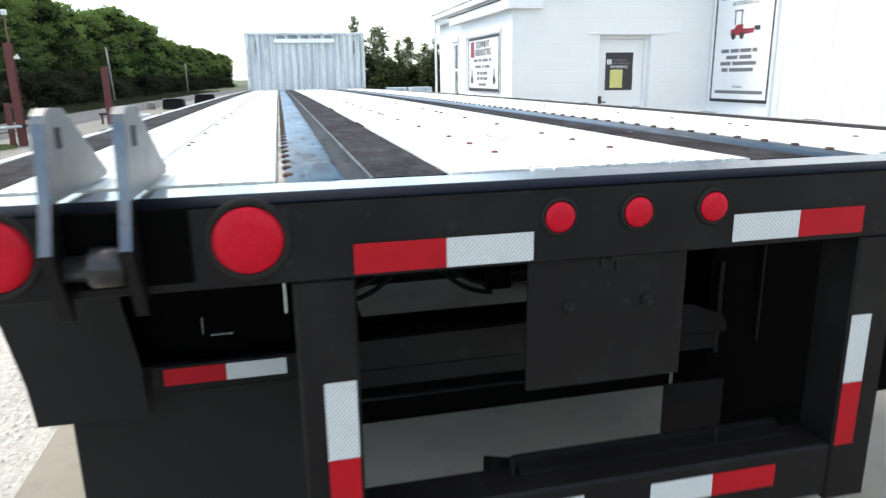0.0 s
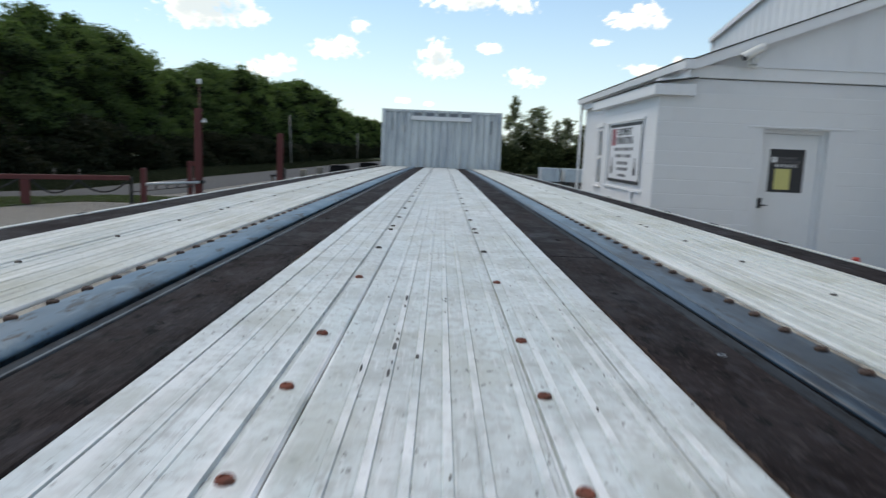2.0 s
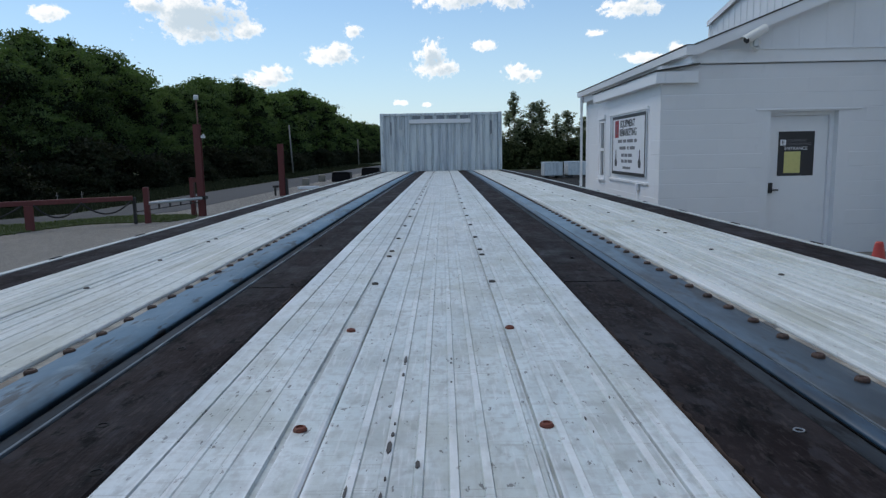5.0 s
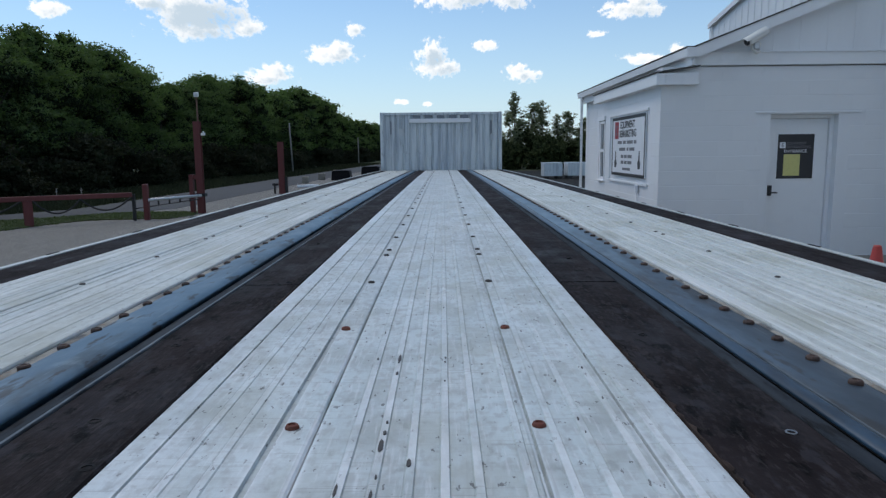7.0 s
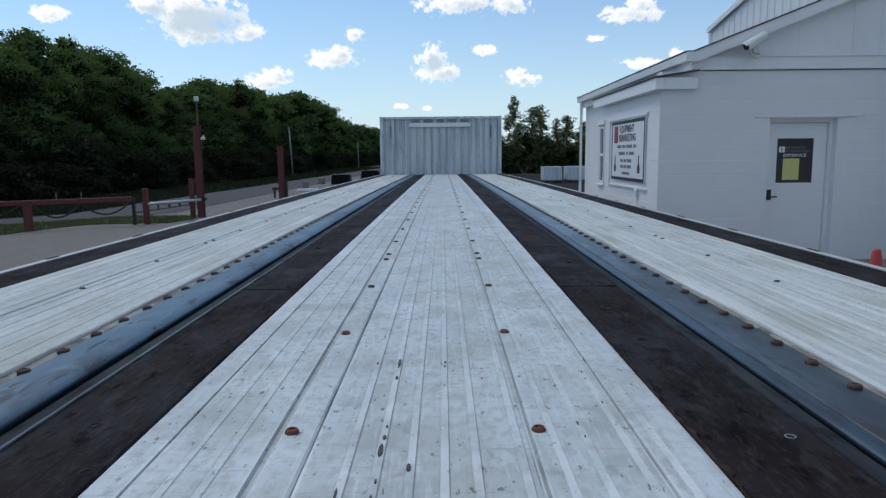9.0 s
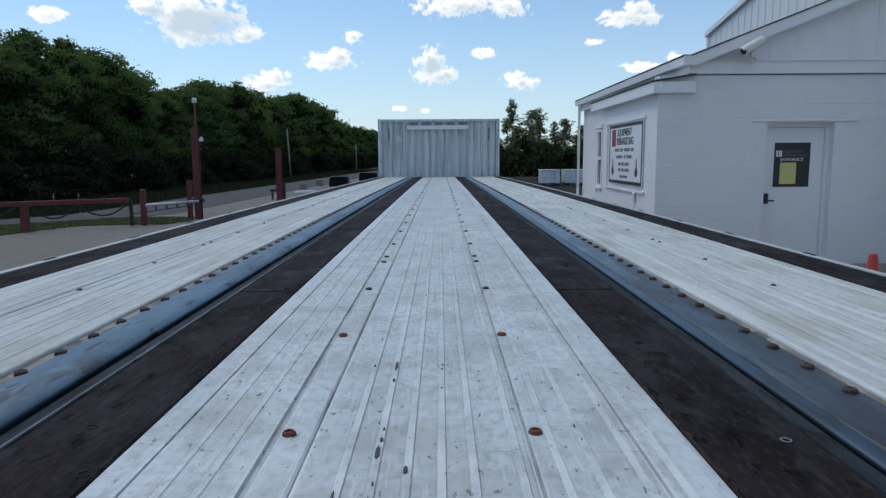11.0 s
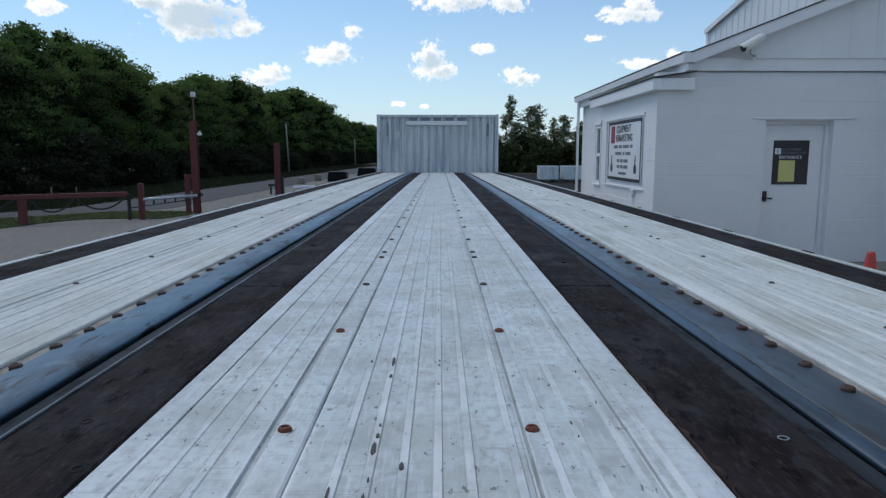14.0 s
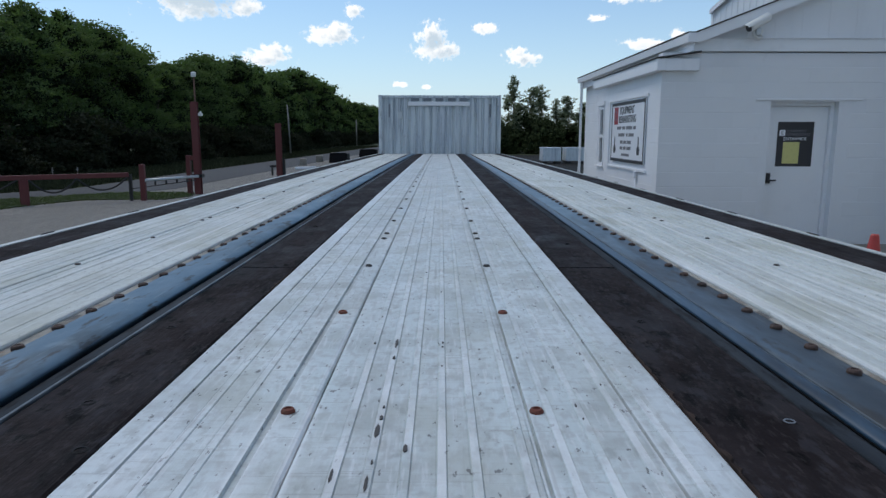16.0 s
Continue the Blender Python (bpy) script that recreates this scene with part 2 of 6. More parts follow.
DECK_SIDE = material("weathered_side_planks", (0.500, 0.545, 0.525), 0.55, 0.0, per_object=0.04, spec=0.35,
                     vary=((S(7, 0.6, 7), 5, 0.38, 0.72, (0.42, 0.445, 0.42), 0.6), (S(2.6, 1.4, 2), 6, 0.42, 0.70, (0.62, 0.655, 0.635), 0.6), (S(6, 3, 6), 7, 0.46, 0.66, (0.37, 0.385, 0.32), 0.7),
                           (S(70, 40, 70), 6, 0.45, 0.65, (0.36, 0.375, 0.35), 0.5), (S(90, 2.5, 90), 4, 0.58, 0.70, (0.26, 0.265, 0.25), 0.55), (S(110, 45, 110), 3, 0.655, 0.69, (0.09, 0.08, 0.07), 0.6), (S(170, 10, 170), 3, 0.54, 0.70, (0.68, 0.70, 0.69), 0.4), (S(55, 0.7, 55), 4, 0.52, 0.64, (0.72, 0.74, 0.73), 0.6), (S(48, 0.9, 30), 4, 0.60, 0.68, (0.25, 0.255, 0.24), 0.5)),
                     wear_shade=((0.52, 0.60, (0.80, 0.81, 0.80), 0.7), (0.48, 0.42, (0.19, 0.19, 0.17), 0.45)),
                     bump=((S(60, 4, 60), 3, 0.25, 0.002), (S(25, 12, 25), 6, 0.5, 0.003)), gloss=(S(8, 3, 8), 5, 0.4, 0.68))
BLACK_WOOD = material("black_coated_wood", (0.0092, 0.0068, 0.0072), 0.8, 0.0, spec=0.08,
                      vary=((S(16, 1.4, 16), 6, 0.42, 0.66, (0.0200, 0.0148, 0.0148), 0.8), (S(7, 3.5, 7), 8, 0.53, 0.62, (0.033, 0.032, 0.036), 0.6),
                            (S(60, 5, 60), 4, 0.56, 0.70, (0.030, 0.022, 0.022), 0.3), (S(5, 2, 5), 6, 0.46, 0.66, (0.026, 0.020, 0.021), 0.6), (S(30, 14, 30), 6, 0.54, 0.64, (0.0018, 0.0016, 0.0016), 0.95), (S(140, 50, 140), 4, 0.52, 0.64, (0.036, 0.031, 0.031), 0.5), (S(24, 9, 24), 7, 0.57, 0.63, (0.044, 0.043, 0.050), 0.45), (S(80, 18, 80), 5, 0.60, 0.66, (0.06, 0.052, 0.053), 0.4)),
                      bump=((S(40, 1.5, 40), 5, 0.8, 0.005), (S(12, 6, 12), 5, 0.7, 0.008), (S(90), 3, 0.3, 0.002)), gloss=(S(9, 5, 9), 6, 0.6, 0.95))
BLUE_STEEL = material("dull_bluish_steel", (0.070, 0.145, 0.215), 0.5, 0.0, spec=0.45,
                      vary=((S(6, 0.8, 6), 5, 0.42, 0.68, (0.070, 0.122, 0.168), 0.8), (S(9, 2.2, 9), 7, 0.54, 0.66, (0.022, 0.036, 0.046), 0.55),
                            (S(7, 5, 7), 7, 0.57, 0.66, (0.17, 0.24, 0.285), 0.55), (S(30, 8, 30), 5, 0.57, 0.65, (0.014, 0.018, 0.022), 0.85),
                            (S(90, 5, 90), 3, 0.60, 0.70, (0.17, 0.24, 0.29), 0.5)),
                      bump=((S(8, 2, 8), 3, 0.25, 0.004), (S(60, 30, 60), 5, 0.4, 0.002)), gloss=(S(9, 4, 9), 5, 0.44, 0.70))
# mottled grime, plus the far sky reflection put in as colour by reach
GRIME_SKY_STEEL = material("grimy_steel_with_sky_tint", (0.018, 0.034, 0.050), 0.33, 0.0, spec=0.75, reach=(1.6, 3.2, (0.115, 0.20, 0.27), 0.8),
                       vary=((S(6, 0.8, 6), 5, 0.45, 0.66, (0.048, 0.092, 0.135), 0.8), (S(9, 5, 9), 7, 0.56, 0.66, (0.085, 0.115, 0.135), 0.55), (S(11, 4, 11), 6, 0.52, 0.62, (0.008, 0.010, 0.011), 0.8), (S(30, 8, 30), 5, 0.57, 0.65, (0.009, 0.010, 0.010), 0.8), (S(90, 5, 90), 3, 0.62, 0.70, (0.12, 0.15, 0.17), 0.35)),
                       bump=((S(8, 2, 8), 3, 0.25, 0.004), (S(60, 30, 60), 5, 0.4, 0.002)), gloss=(S(9, 4, 9), 5, 0.44, 0.70))
TRACK_DIRT = material("dirt_covered_steel", (0.022, 0.028, 0.035), 0.85, 0.0, spec=0.15, vary=((S(9, 2, 9), 5, 0.45, 0.68, (0.05, 0.06, 0.07), 0.6), (S(40, 12, 40), 5, 0.52, 0.66, (0.010, 0.010, 0.011), 0.8)), bump=((S(60, 20, 60), 4, 0.5, 0.003),))
BEAD_STEEL = material("dark_blue_steel_bead", (0.032, 0.066, 0.105), 0.42, 0.0, spec=0.32, vary=((S(9, 2.2, 9), 7, 0.50, 0.64, (0.012, 0.018, 0.026), 0.7), (S(70, 5, 70), 3, 0.60, 0.70, (0.10, 0.15, 0.19), 0.4)), bump=((S(8, 2, 8), 3, 0.25, 0.004),))
LIP_STEEL = material("scuffed_steel_edge", (0.075, 0.095, 0.11), 0.45, 0.0, spec=0.4, vary=((S(30, 7, 30), 5, 0.48, 0.60, (0.022, 0.025, 0.028), 0.9), (S(60, 5, 60), 4, 0.56, 0.68, (0.20, 0.22, 0.23), 0.6)), bump=((S(60, 20, 60), 4, 0.3, 0.002),))
RAW_EDGE = material("splintered_raw_wood", (0.062, 0.044, 0.036), 0.9, 0.0, spec=0.1, vary=((S(60, 14, 60), 4, 0.42, 0.6, (0.02, 0.015, 0.013), 0.85),), bump=((S(80, 12, 80), 4, 0.8, 0.004),))
RAIL_ALU = material("dull_aluminium_rail", (0.47, 0.50, 0.485), 0.45, 0.1,
                    vary=((S(4, 2, 4), 5, 0.5, 0.7, (0.42, 0.43, 0.43), 0.6), (S(30, 8, 30), 4, 0.62, 0.75, (0.2, 0.19, 0.18), 0.5)), bump=((S(30, 4, 30), 3, 0.1, 0.002),))
LEDGE = material("dirty_pale_flange", (0.30, 0.29, 0.25), 0.6, 0.0, vary=((S(20, 6, 20), 5, 0.42, 0.62, (0.11, 0.095, 0.075), 0.85), (S(14, 9, 14), 4, 0.56, 0.64, (0.03, 0.03, 0.03), 0.8), (S(60), 3, 0.6, 0.7, (0.2, 0.1, 0.05), 0.5)))
RUST = material("rusty_bolt_steel", (0.165, 0.047, 0.028), 0.75, 0.1, per_object=0.4, vary=((S(90), 4, 0.45, 0.7, (0.06, 0.025, 0.018), 0.8), (S(160), 3, 0.55, 0.7, (0.25, 0.11, 0.06), 0.6)), bump=((S(200), 3, 0.4, 0.002),))
RUST_DARK = material("dark_rusted_bolt_steel", (0.055, 0.032, 0.024), 0.7, 0.1, per_object=0.4, vary=((S(90), 4, 0.5, 0.7, (0.13, 0.07, 0.04), 0.7),), bump=((S(200), 3, 0.4, 0.002),))
SCREW = material("dark_screw_head", (0.06, 0.055, 0.05), 0.6, 0.3)
BLACK_PAINT = material("black_chassis_paint", (0.0078, 0.0071, 0.0077), 0.5, 0.0, spec=0.11,
                       vary=((S(3), 5, 0.45, 0.75, (0.018, 0.017, 0.016), 0.7), (S(25), 4, 0.6, 0.75, (0.028, 0.026, 0.025), 0.5)),
                       bump=((S(60), 3, 0.06, 0.001), (S(4), 3, 0.05, 0.01)), gloss=(S(5), 4, 0.3, 0.5))
BLACK_EDGE = material("bluish_worn_steel_edge", (0.046, 0.060, 0.084), 0.14, 0.0, spec=1.0, vary=((S(8), 5, 0.52, 0.7, (0.12, 0.14, 0.16), 0.6), (S(30), 4, 0.55, 0.7, (0.018, 0.022, 0.03), 0.6)), bump=((S(40, 8, 40), 3, 0.1, 0.002),))
SILL_ROLL = material("blue_black_paint", (0.004, 0.006, 0.011), 0.62, 0.0, spec=0.02, vary=((S(8), 5, 0.52, 0.7, (0.008, 0.011, 0.017), 0.6),), bump=((S(40, 8, 40), 3, 0.1, 0.002),))
TAB_STEEL = material("worn_grey_steel", (0.105, 0.118, 0.13), 0.38, 0.1, vary=((S(14), 5, 0.45, 0.7, (0.19, 0.21, 0.22), 0.6), (S(40), 4, 0.58, 0.72, (0.05, 0.055, 0.06), 0.6)), bump=((S(50), 3, 0.1, 0.002),))
HINGE_TUBE = material("dark_worn_steel_tube", (0.011, 0.011, 0.012), 0.3, 0.0, spec=0.4, vary=((S(20, 8, 8), 5, 0.5, 0.68, (0.028, 0.029, 0.031), 0.6), (S(50), 4, 0.55, 0.7, (0.006, 0.006, 0.007), 0.6)), bump=((S(50), 3, 0.1, 0.002),))
RUBBER = material("black_rubber", (0.0165, 0.0152, 0.0142), 0.85, 0.0, spec=0.12, vary=((S(4), 5, 0.45, 0.75, (0.022, 0.021, 0.02), 0.6),), bump=((S(80), 3, 0.2, 0.002),))
# near-black that puts the shade under the trailer into the colour
SHADE_BLACK = material("black_underside_with_shade", (0.0014, 0.0013, 0.0013), 0.6, 0.0, spec=0.015, vary=((S(6, 6, 2), 4, 0.55, 0.7, (0.002, 0.0019, 0.0018), 0.5),), bump=((S(20, 20, 3), 3, 0.2, 0.004),), gloss=(S(8, 8, 2), 4, 0.25, 0.6))
HOSE = material("black_hose", (0.0035, 0.0035, 0.0035), 0.6, spec=0.1)
RED_LENS = material("red_lamp_lens", (0.42, 0.004, 0.015), 0.32, 0.0, spec=0.14, vary=((S(90), 2, 0.45, 0.6, (0.50, 0.009, 0.026), 0.5), (S(12), 3, 0.45, 0.7, (0.36, 0.003, 0.011), 0.4)), bump=((S(220), 1, 0.05, 0.001),))
TAPE_WHITE = material("silver_reflective_tape", (0.34, 0.365, 0.375), 0.35, 0.0, lattice=(0.0085, (0.62, 0.64, 0.65), 0.9), vary=((S(12), 4, 0.5, 0.7, (0.29, 0.31, 0.32), 0.6),), bump=((S(300), 1, 0.15, 0.001),))
TAPE_RED = material("red_reflective_tape", (0.34, 0.006, 0.012), 0.4, 0.0, spec=0.12, lattice=(0.0085, (0.40, 0.012, 0.02), 0.5), vary=((S(10), 4, 0.5, 0.7, (0.26, 0.006, 0.010), 0.7),))
WHITE_METAL = material("white_painted_ribbed_metal", (0.62, 0.67, 0.685), 0.45, 0.0, per_object=0.03,
                       vary=((S(4, 4, 1.2), 6, 0.42, 0.70, (0.50, 0.55, 0.60), 0.7), (S(22, 22, 1.0), 5, 0.48, 0.64, (0.32, 0.37, 0.42), 0.75), (S(40, 40, 0.7), 4, 0.56, 0.66, (0.26, 0.29, 0.31), 0.6), (S(8, 8, 5), 7, 0.58, 0.68, (0.30, 0.33, 0.36), 0.5), (S(30, 30, 6), 4, 0.66, 0.74, (0.28, 0.21, 0.15), 0.5)),
                       bump=((S(6), 3, 0.1, 0.004),))
WHITE_BLOCK = material("white_painted_block", (0.76, 0.77, 0.78), 0.7, 0.0, per_object=0.015,
                       vary=((S(1.2), 4, 0.45, 0.75, (0.70, 0.71, 0.72), 0.7), (S(7, 7, 3), 5, 0.6, 0.8, (0.62, 0.63, 0.63), 0.4)), bump=((S(70), 4, 0.18, 0.004), (S(9), 3, 0.12, 0.006)))
BLOCK_PAINT = material("painted_block_face", (0.755, 0.765, 0.77), 0.7, 0.0, per_object=0.012, vary=((S(2.0), 3, 0.4, 0.7, (0.73, 0.74, 0.745), 0.6),), bump=((S(110), 3, 0.15, 0.003),))
WHITE_TRIM = material("white_painted_trim", (0.80, 0.81, 0.82), 0.5, 0.0, vary=((S(4), 4, 0.5, 0.75, (0.72, 0.73, 0.74), 0.6),), bump=((S(30), 3, 0.06, 0.002),))
WHITE_SIDING = material("white_metal_siding", (0.76, 0.775, 0.79), 0.42, 0.0, vary=((S(2, 2, 0.5), 4, 0.45, 0.75, (0.70, 0.715, 0.73), 0.7),), bump=((S(3), 3, 0.1, 0.01),))
DOOR_PAINT = material("white_steel_door_paint", (0.78, 0.79, 0.80), 0.4, 0.0, vary=((S(3), 4, 0.5, 0.75, (0.72, 0.73, 0.74), 0.5),))
SHINGLE = material("dark_shingle", (0.06, 0.058, 0.055), 0.9, 0.0, vary=((S(12), 5, 0.45, 0.7, (0.11, 0.105, 0.1), 0.7),), bump=((S(30), 4, 0.5, 0.01),))
SIGN_WHITE = material("white_sign_board", (0.80, 0.81, 0.83), 0.4, 0.0, vary=((S(3), 3, 0.5, 0.75, (0.74, 0.75, 0.77), 0.5),))
SIGN_BLACK = material("black_sign_ink", (0.025, 0.025, 0.028), 0.5)
SIGN_RED = material("red_sign_ink", (0.30, 0.018, 0.035), 0.5)
SIGN_GREY = material("grey_sign_ink", (0.16, 0.16, 0.17), 0.5)
SLOT_GREY = material("shaded_grey_slot", (0.20, 0.225, 0.25), 0.6, vary=((S(20), 3, 0.5, 0.7, (0.13, 0.14, 0.15), 0.6),))
YELLOW_PAPER = material("faded_yellow_paper", (0.62, 0.58, 0.22), 0.7, 0.0, vary=((S(20), 3, 0.5, 0.7, (0.5, 0.47, 0.18), 0.5),))
GLASS_DARK = material("dark_window_glass", (0.03, 0.035, 0.04), 0.06, 0.0, spec=0.8)
GALV = material("galvanised_steel", (0.52, 0.54, 0.55), 0.4, 0.6, vary=((S(30), 4, 0.5, 0.7, (0.4, 0.42, 0.43), 0.6),))
CCTV_WHITE = material("white_plastic_housing", (0.72, 0.72, 0.68), 0.45)
CONE_ORANGE = material("faded_orange_plastic", (0.40, 0.042, 0.032), 0.5, 0.0, vary=((S(20), 3, 0.5, 0.7, (0.40, 0.075, 0.05), 0.5),))
POST_RED = material("weathered_red_paint", (0.112, 0.023, 0.021), 0.65, 0.0, vary=((S(6, 6, 1.5), 5, 0.45, 0.7, (0.14, 0.035, 0.03), 0.7), (S(30, 30, 8), 4, 0.6, 0.75, (0.10, 0.06, 0.05), 0.6)), bump=((S(40, 40, 6), 3, 0.2, 0.003),))
BROWN_WOOD = material("brown_pole_wood", (0.16, 0.09, 0.06), 0.8, 0.0, vary=((S(30, 30, 3), 4, 0.45, 0.7, (0.09, 0.05, 0.035), 0.7),))
GREY_POLE = material("silvered_pole_wood", (0.26, 0.25, 0.235), 0.8, 0.0, vary=((S(20, 20, 1), 4, 0.45, 0.7, (0.24, 0.23, 0.21), 0.7),))
CHAIN = material("dark_chain_steel", (0.035, 0.033, 0.032), 0.55, 0.4)
BIN_BLACK = material("black_plastic_bin", (0.008, 0.008, 0.009), 0.7, spec=0.12)
CONCRETE = material("pale_concrete", (0.255, 0.236, 0.198), 0.85, 0.0, vary=((S(0.8), 5, 0.4, 0.7, (0.205, 0.19, 0.16), 0.8), (S(9), 6, 0.5, 0.7, (0.19, 0.178, 0.15), 0.5), (S(2.2), 5, 0.54, 0.66, (0.16, 0.15, 0.127), 0.5)), bump=((S(40), 4, 0.2, 0.004),))
GRAVEL = material("grey_limestone_gravel", (0.100, 0.096, 0.083), 0.9, 0.0,
                  vary=((S(0.35), 5, 0.42, 0.7, (0.105, 0.100, 0.088), 0.8), (S(1.4, 0.25, 1), 5, 0.50, 0.66, (0.165, 0.157, 0.138), 0.6), (S(3.5), 6, 0.48, 0.62, (0.062, 0.060, 0.051), 0.8), (S(9), 5, 0.58, 0.66, (0.26, 0.25, 0.225), 0.6), (S(28), 4, 0.46, 0.58, (0.33, 0.315, 0.28), 0.75), (S(45), 3, 0.52, 0.62, (0.14, 0.13, 0.12), 0.6)),
                  bump=((S(35), 4, 0.8, 0.02), (S(2), 3, 0.3, 0.05)))
# lighter copy of the yard gravel, with the glare put into its colour
GRAVEL_BRIGHT = material("brightened_limestone_gravel", (0.40, 0.39, 0.36), 0.9, 0.0, vary=((S(3.5), 6, 0.50, 0.66, (0.30, 0.29, 0.265), 0.6), (S(28), 4, 0.48, 0.62, (0.52, 0.51, 0.48), 0.7), (S(45), 3, 0.52, 0.62, (0.26, 0.25, 0.23), 0.6)), bump=((S(35), 4, 0.8, 0.02),))
GRAVEL_STONE = material("loose_limestone", (0.56, 0.55, 0.52), 0.9, 0.0, island=0.3, vary=((S(20), 3, 0.5, 0.7, (0.44, 0.43, 0.40), 0.6),))
DRIVE_DARK = material("dark_drive_gravel", (0.016, 0.016, 0.015), 0.9, 0.0, spec=0.15, vary=((S(0.8), 5, 0.45, 0.7, (0.030, 0.028, 0.024), 0.7), (S(6), 5, 0.52, 0.64, (0.008, 0.008, 0.007), 0.8), (S(9), 4, 0.60, 0.68, (0.075, 0.07, 0.06), 0.7)), bump=((S(8), 5, 0.8, 0.05),))
ASPHALT = material("grey_worn_asphalt", (0.040, 0.042, 0.045), 0.85, 0.0, vary=((S(0.5, 0.12, 1), 5, 0.42, 0.7, (0.052, 0.054, 0.057), 0.8), (S(25), 4, 0.5, 0.65, (0.085, 0.085, 0.085), 0.6)), bump=((S(60), 3, 0.4, 0.006),))
SOIL = material("verge_soil_and_turf", (0.058, 0.076, 0.027), 0.95, 0.0, vary=((S(0.4), 5, 0.42, 0.7, (0.058, 0.07, 0.024), 0.8), (S(5), 5, 0.5, 0.7, (0.035, 0.04, 0.02), 0.7)), bump=((S(12), 4, 0.6, 0.05),))
GRASS = material("grass_blades", (0.105, 0.135, 0.045), 0.8, 0.0, island=0.4, spec=0.15)
VERGE = material("dull_verge_weeds", (0.042, 0.048, 0.024), 0.85, 0.0, island=0.4, spec=0.1)
LEAF = material("tree_leaves", (0.080, 0.109, 0.050), 0.65, 0.0, island=0.35, per_object=0.3, spec=0.12, thin=((0.125, 0.215, 0.045), 0.40),
                vary=((S(0.6), 3, 0.46, 0.62, (0.030, 0.046, 0.018), 0.7), (S(0.45), 4, 0.48, 0.7, (0.085, 0.125, 0.032), 0.7)))
# crown shade put into colour, for inner leaves and clump undersides
LEAF_SHADE = material("shaded_tree_leaves", (0.015, 0.024, 0.010), 0.8, 0.0, island=0.3, per_object=0.2, spec=0.1)
LEAF_SHRUB = material("shrub_leaves", (0.021, 0.025, 0.015), 0.7, 0.0, island=0.35, per_object=0.35, spec=0.08, thin=((0.05, 0.06, 0.022), 0.15), vary=((S(1.5), 3, 0.46, 0.62, (0.030, 0.033, 0.020), 0.7),))
LEAF_POPLAR = material("poplar_leaves", (0.185, 0.215, 0.135), 0.65, 0.0, island=0.4, per_object=0.15, spec=0.2, thin=((0.22, 0.26, 0.13), 0.5))
LEAF_HEDGE = material("dark_hedge_leaves", (0.048, 0.060, 0.024), 0.8, 0.0, island=0.35, per_object=0.25, spec=0.08)
BARK = material("grey_brown_bark", (0.09, 0.075, 0.06), 0.9, 0.0, vary=((S(8, 8, 2), 4, 0.45, 0.7, (0.05, 0.042, 0.035), 0.7),), bump=((S(20, 20, 4), 4, 0.6, 0.02),))

# ---- mesh helpers ----


def link_mesh(name, bm, mat, smooth_shade=False):
    me = bpy.data.meshes.new(name)
    bmesh.ops.recalc_face_normals(bm, faces=bm.faces)
    bm.to_mesh(me)
    bm.free()
    for m in (mat if isinstance(mat, (list, tuple)) else [mat]):
        me.materials.append(m)
    if smooth_shade:
        me.shade_smooth()
    return me


def part(name, bm, mat, parent, label="", smooth_shade=False):
    ob = new(name, link_mesh(name, bm, mat, smooth_shade))
    ob.parent = parent
    return tagged(ob, label)


def again(name, ob, parent, x=0, y=0, z=0, rz=0):
    o = new(name, ob.data)
    o.parent = parent
    o.matrix_basis = pose(x, y, z, 0, 0, rz)
    return o


SITE = [Matrix()]          # where the things that follow are set out


def set_out(k):
    """A part of the site laid out around the standing point at k times its plan."""
    e = Vector((0.038, 0.11, 1.504))
    SITE[0] = Matrix.Translation(e) @ Matrix.Scale(k, 4) @ Matrix.Translation(-e)


def thing(name, label, category, group="", at=(0, 0, 0), rz=0, kind=""):
    ob = new(name)
    ob.empty_display_size = 0.1
    ob.matrix_basis = SITE[0] @ pose(*at, 0, 0, rz)
    return tagged(ob, label, category, group, kind)


def single(name, bm, mat, label, category, group="", kind="", at=(0, 0, 0), rz=0, smooth_shade=False):
    ob = new(name, link_mesh(name, bm, mat, smooth_shade))
    ob.matrix_basis = SITE[0] @ pose(*at, 0, 0, rz)
    return tagged(ob, label, category, group, kind)


def box(bm, x0, y0, z0, x1, y1, z1, bevel=0.0, m=None, slot=0):
    vs = [bm.verts.new((x, y, z)) for x in (x0, x1) for y in (y0, y1) for z in (z0, z1)]
    fs = [bm.faces.new([vs[i] for i in q]) for q in ((0, 1, 3, 2), (4, 6, 7, 5), (0, 4, 5, 1), (2, 3, 7, 6), (0, 2, 6, 4), (1, 5, 7, 3))]
    for f in fs:
        f.material_index = slot
    if bevel:
        r = bmesh.ops.bevel(bm, geom=list({e for f in fs for e in f.edges}), offset=bevel, segments=1, affect="EDGES")
        vs = list({v for f in r["faces"] for v in f.verts} | {v for v in vs if v.is_valid})
    if m is not None:
        for v in vs:
            v.co = m @ v.co
    return bm


def boxes(*rows, bevel=0.0):
    bm = bmesh.new()
    for r in rows:
        box(bm, *r, bevel=bevel)
    return bm


def rod(bm, a, b, r, n=12, r2=None, caps=True):
    a, b = Vector(a), Vector(b)
    q = (b - a).to_track_quat("Z", "Y").to_matrix()
    r2 = r if r2 is None else r2
    rings = []
    for p, rr in ((a, r), (b, r2)):
        rings.append([bm.verts.new(p + q @ Vector((math.cos(i * math.tau / n) * rr, math.sin(i * math.tau / n) * rr, 0))) for i in range(n)])
    for i in range(n):
        bm.faces.new((rings[0][i], rings[0][(i + 1) % n], rings[1][(i + 1) % n], rings[1][i]))
    if caps:
        bm.faces.new(rings[0][::-1])
        bm.faces.new(rings[1])
    return bm


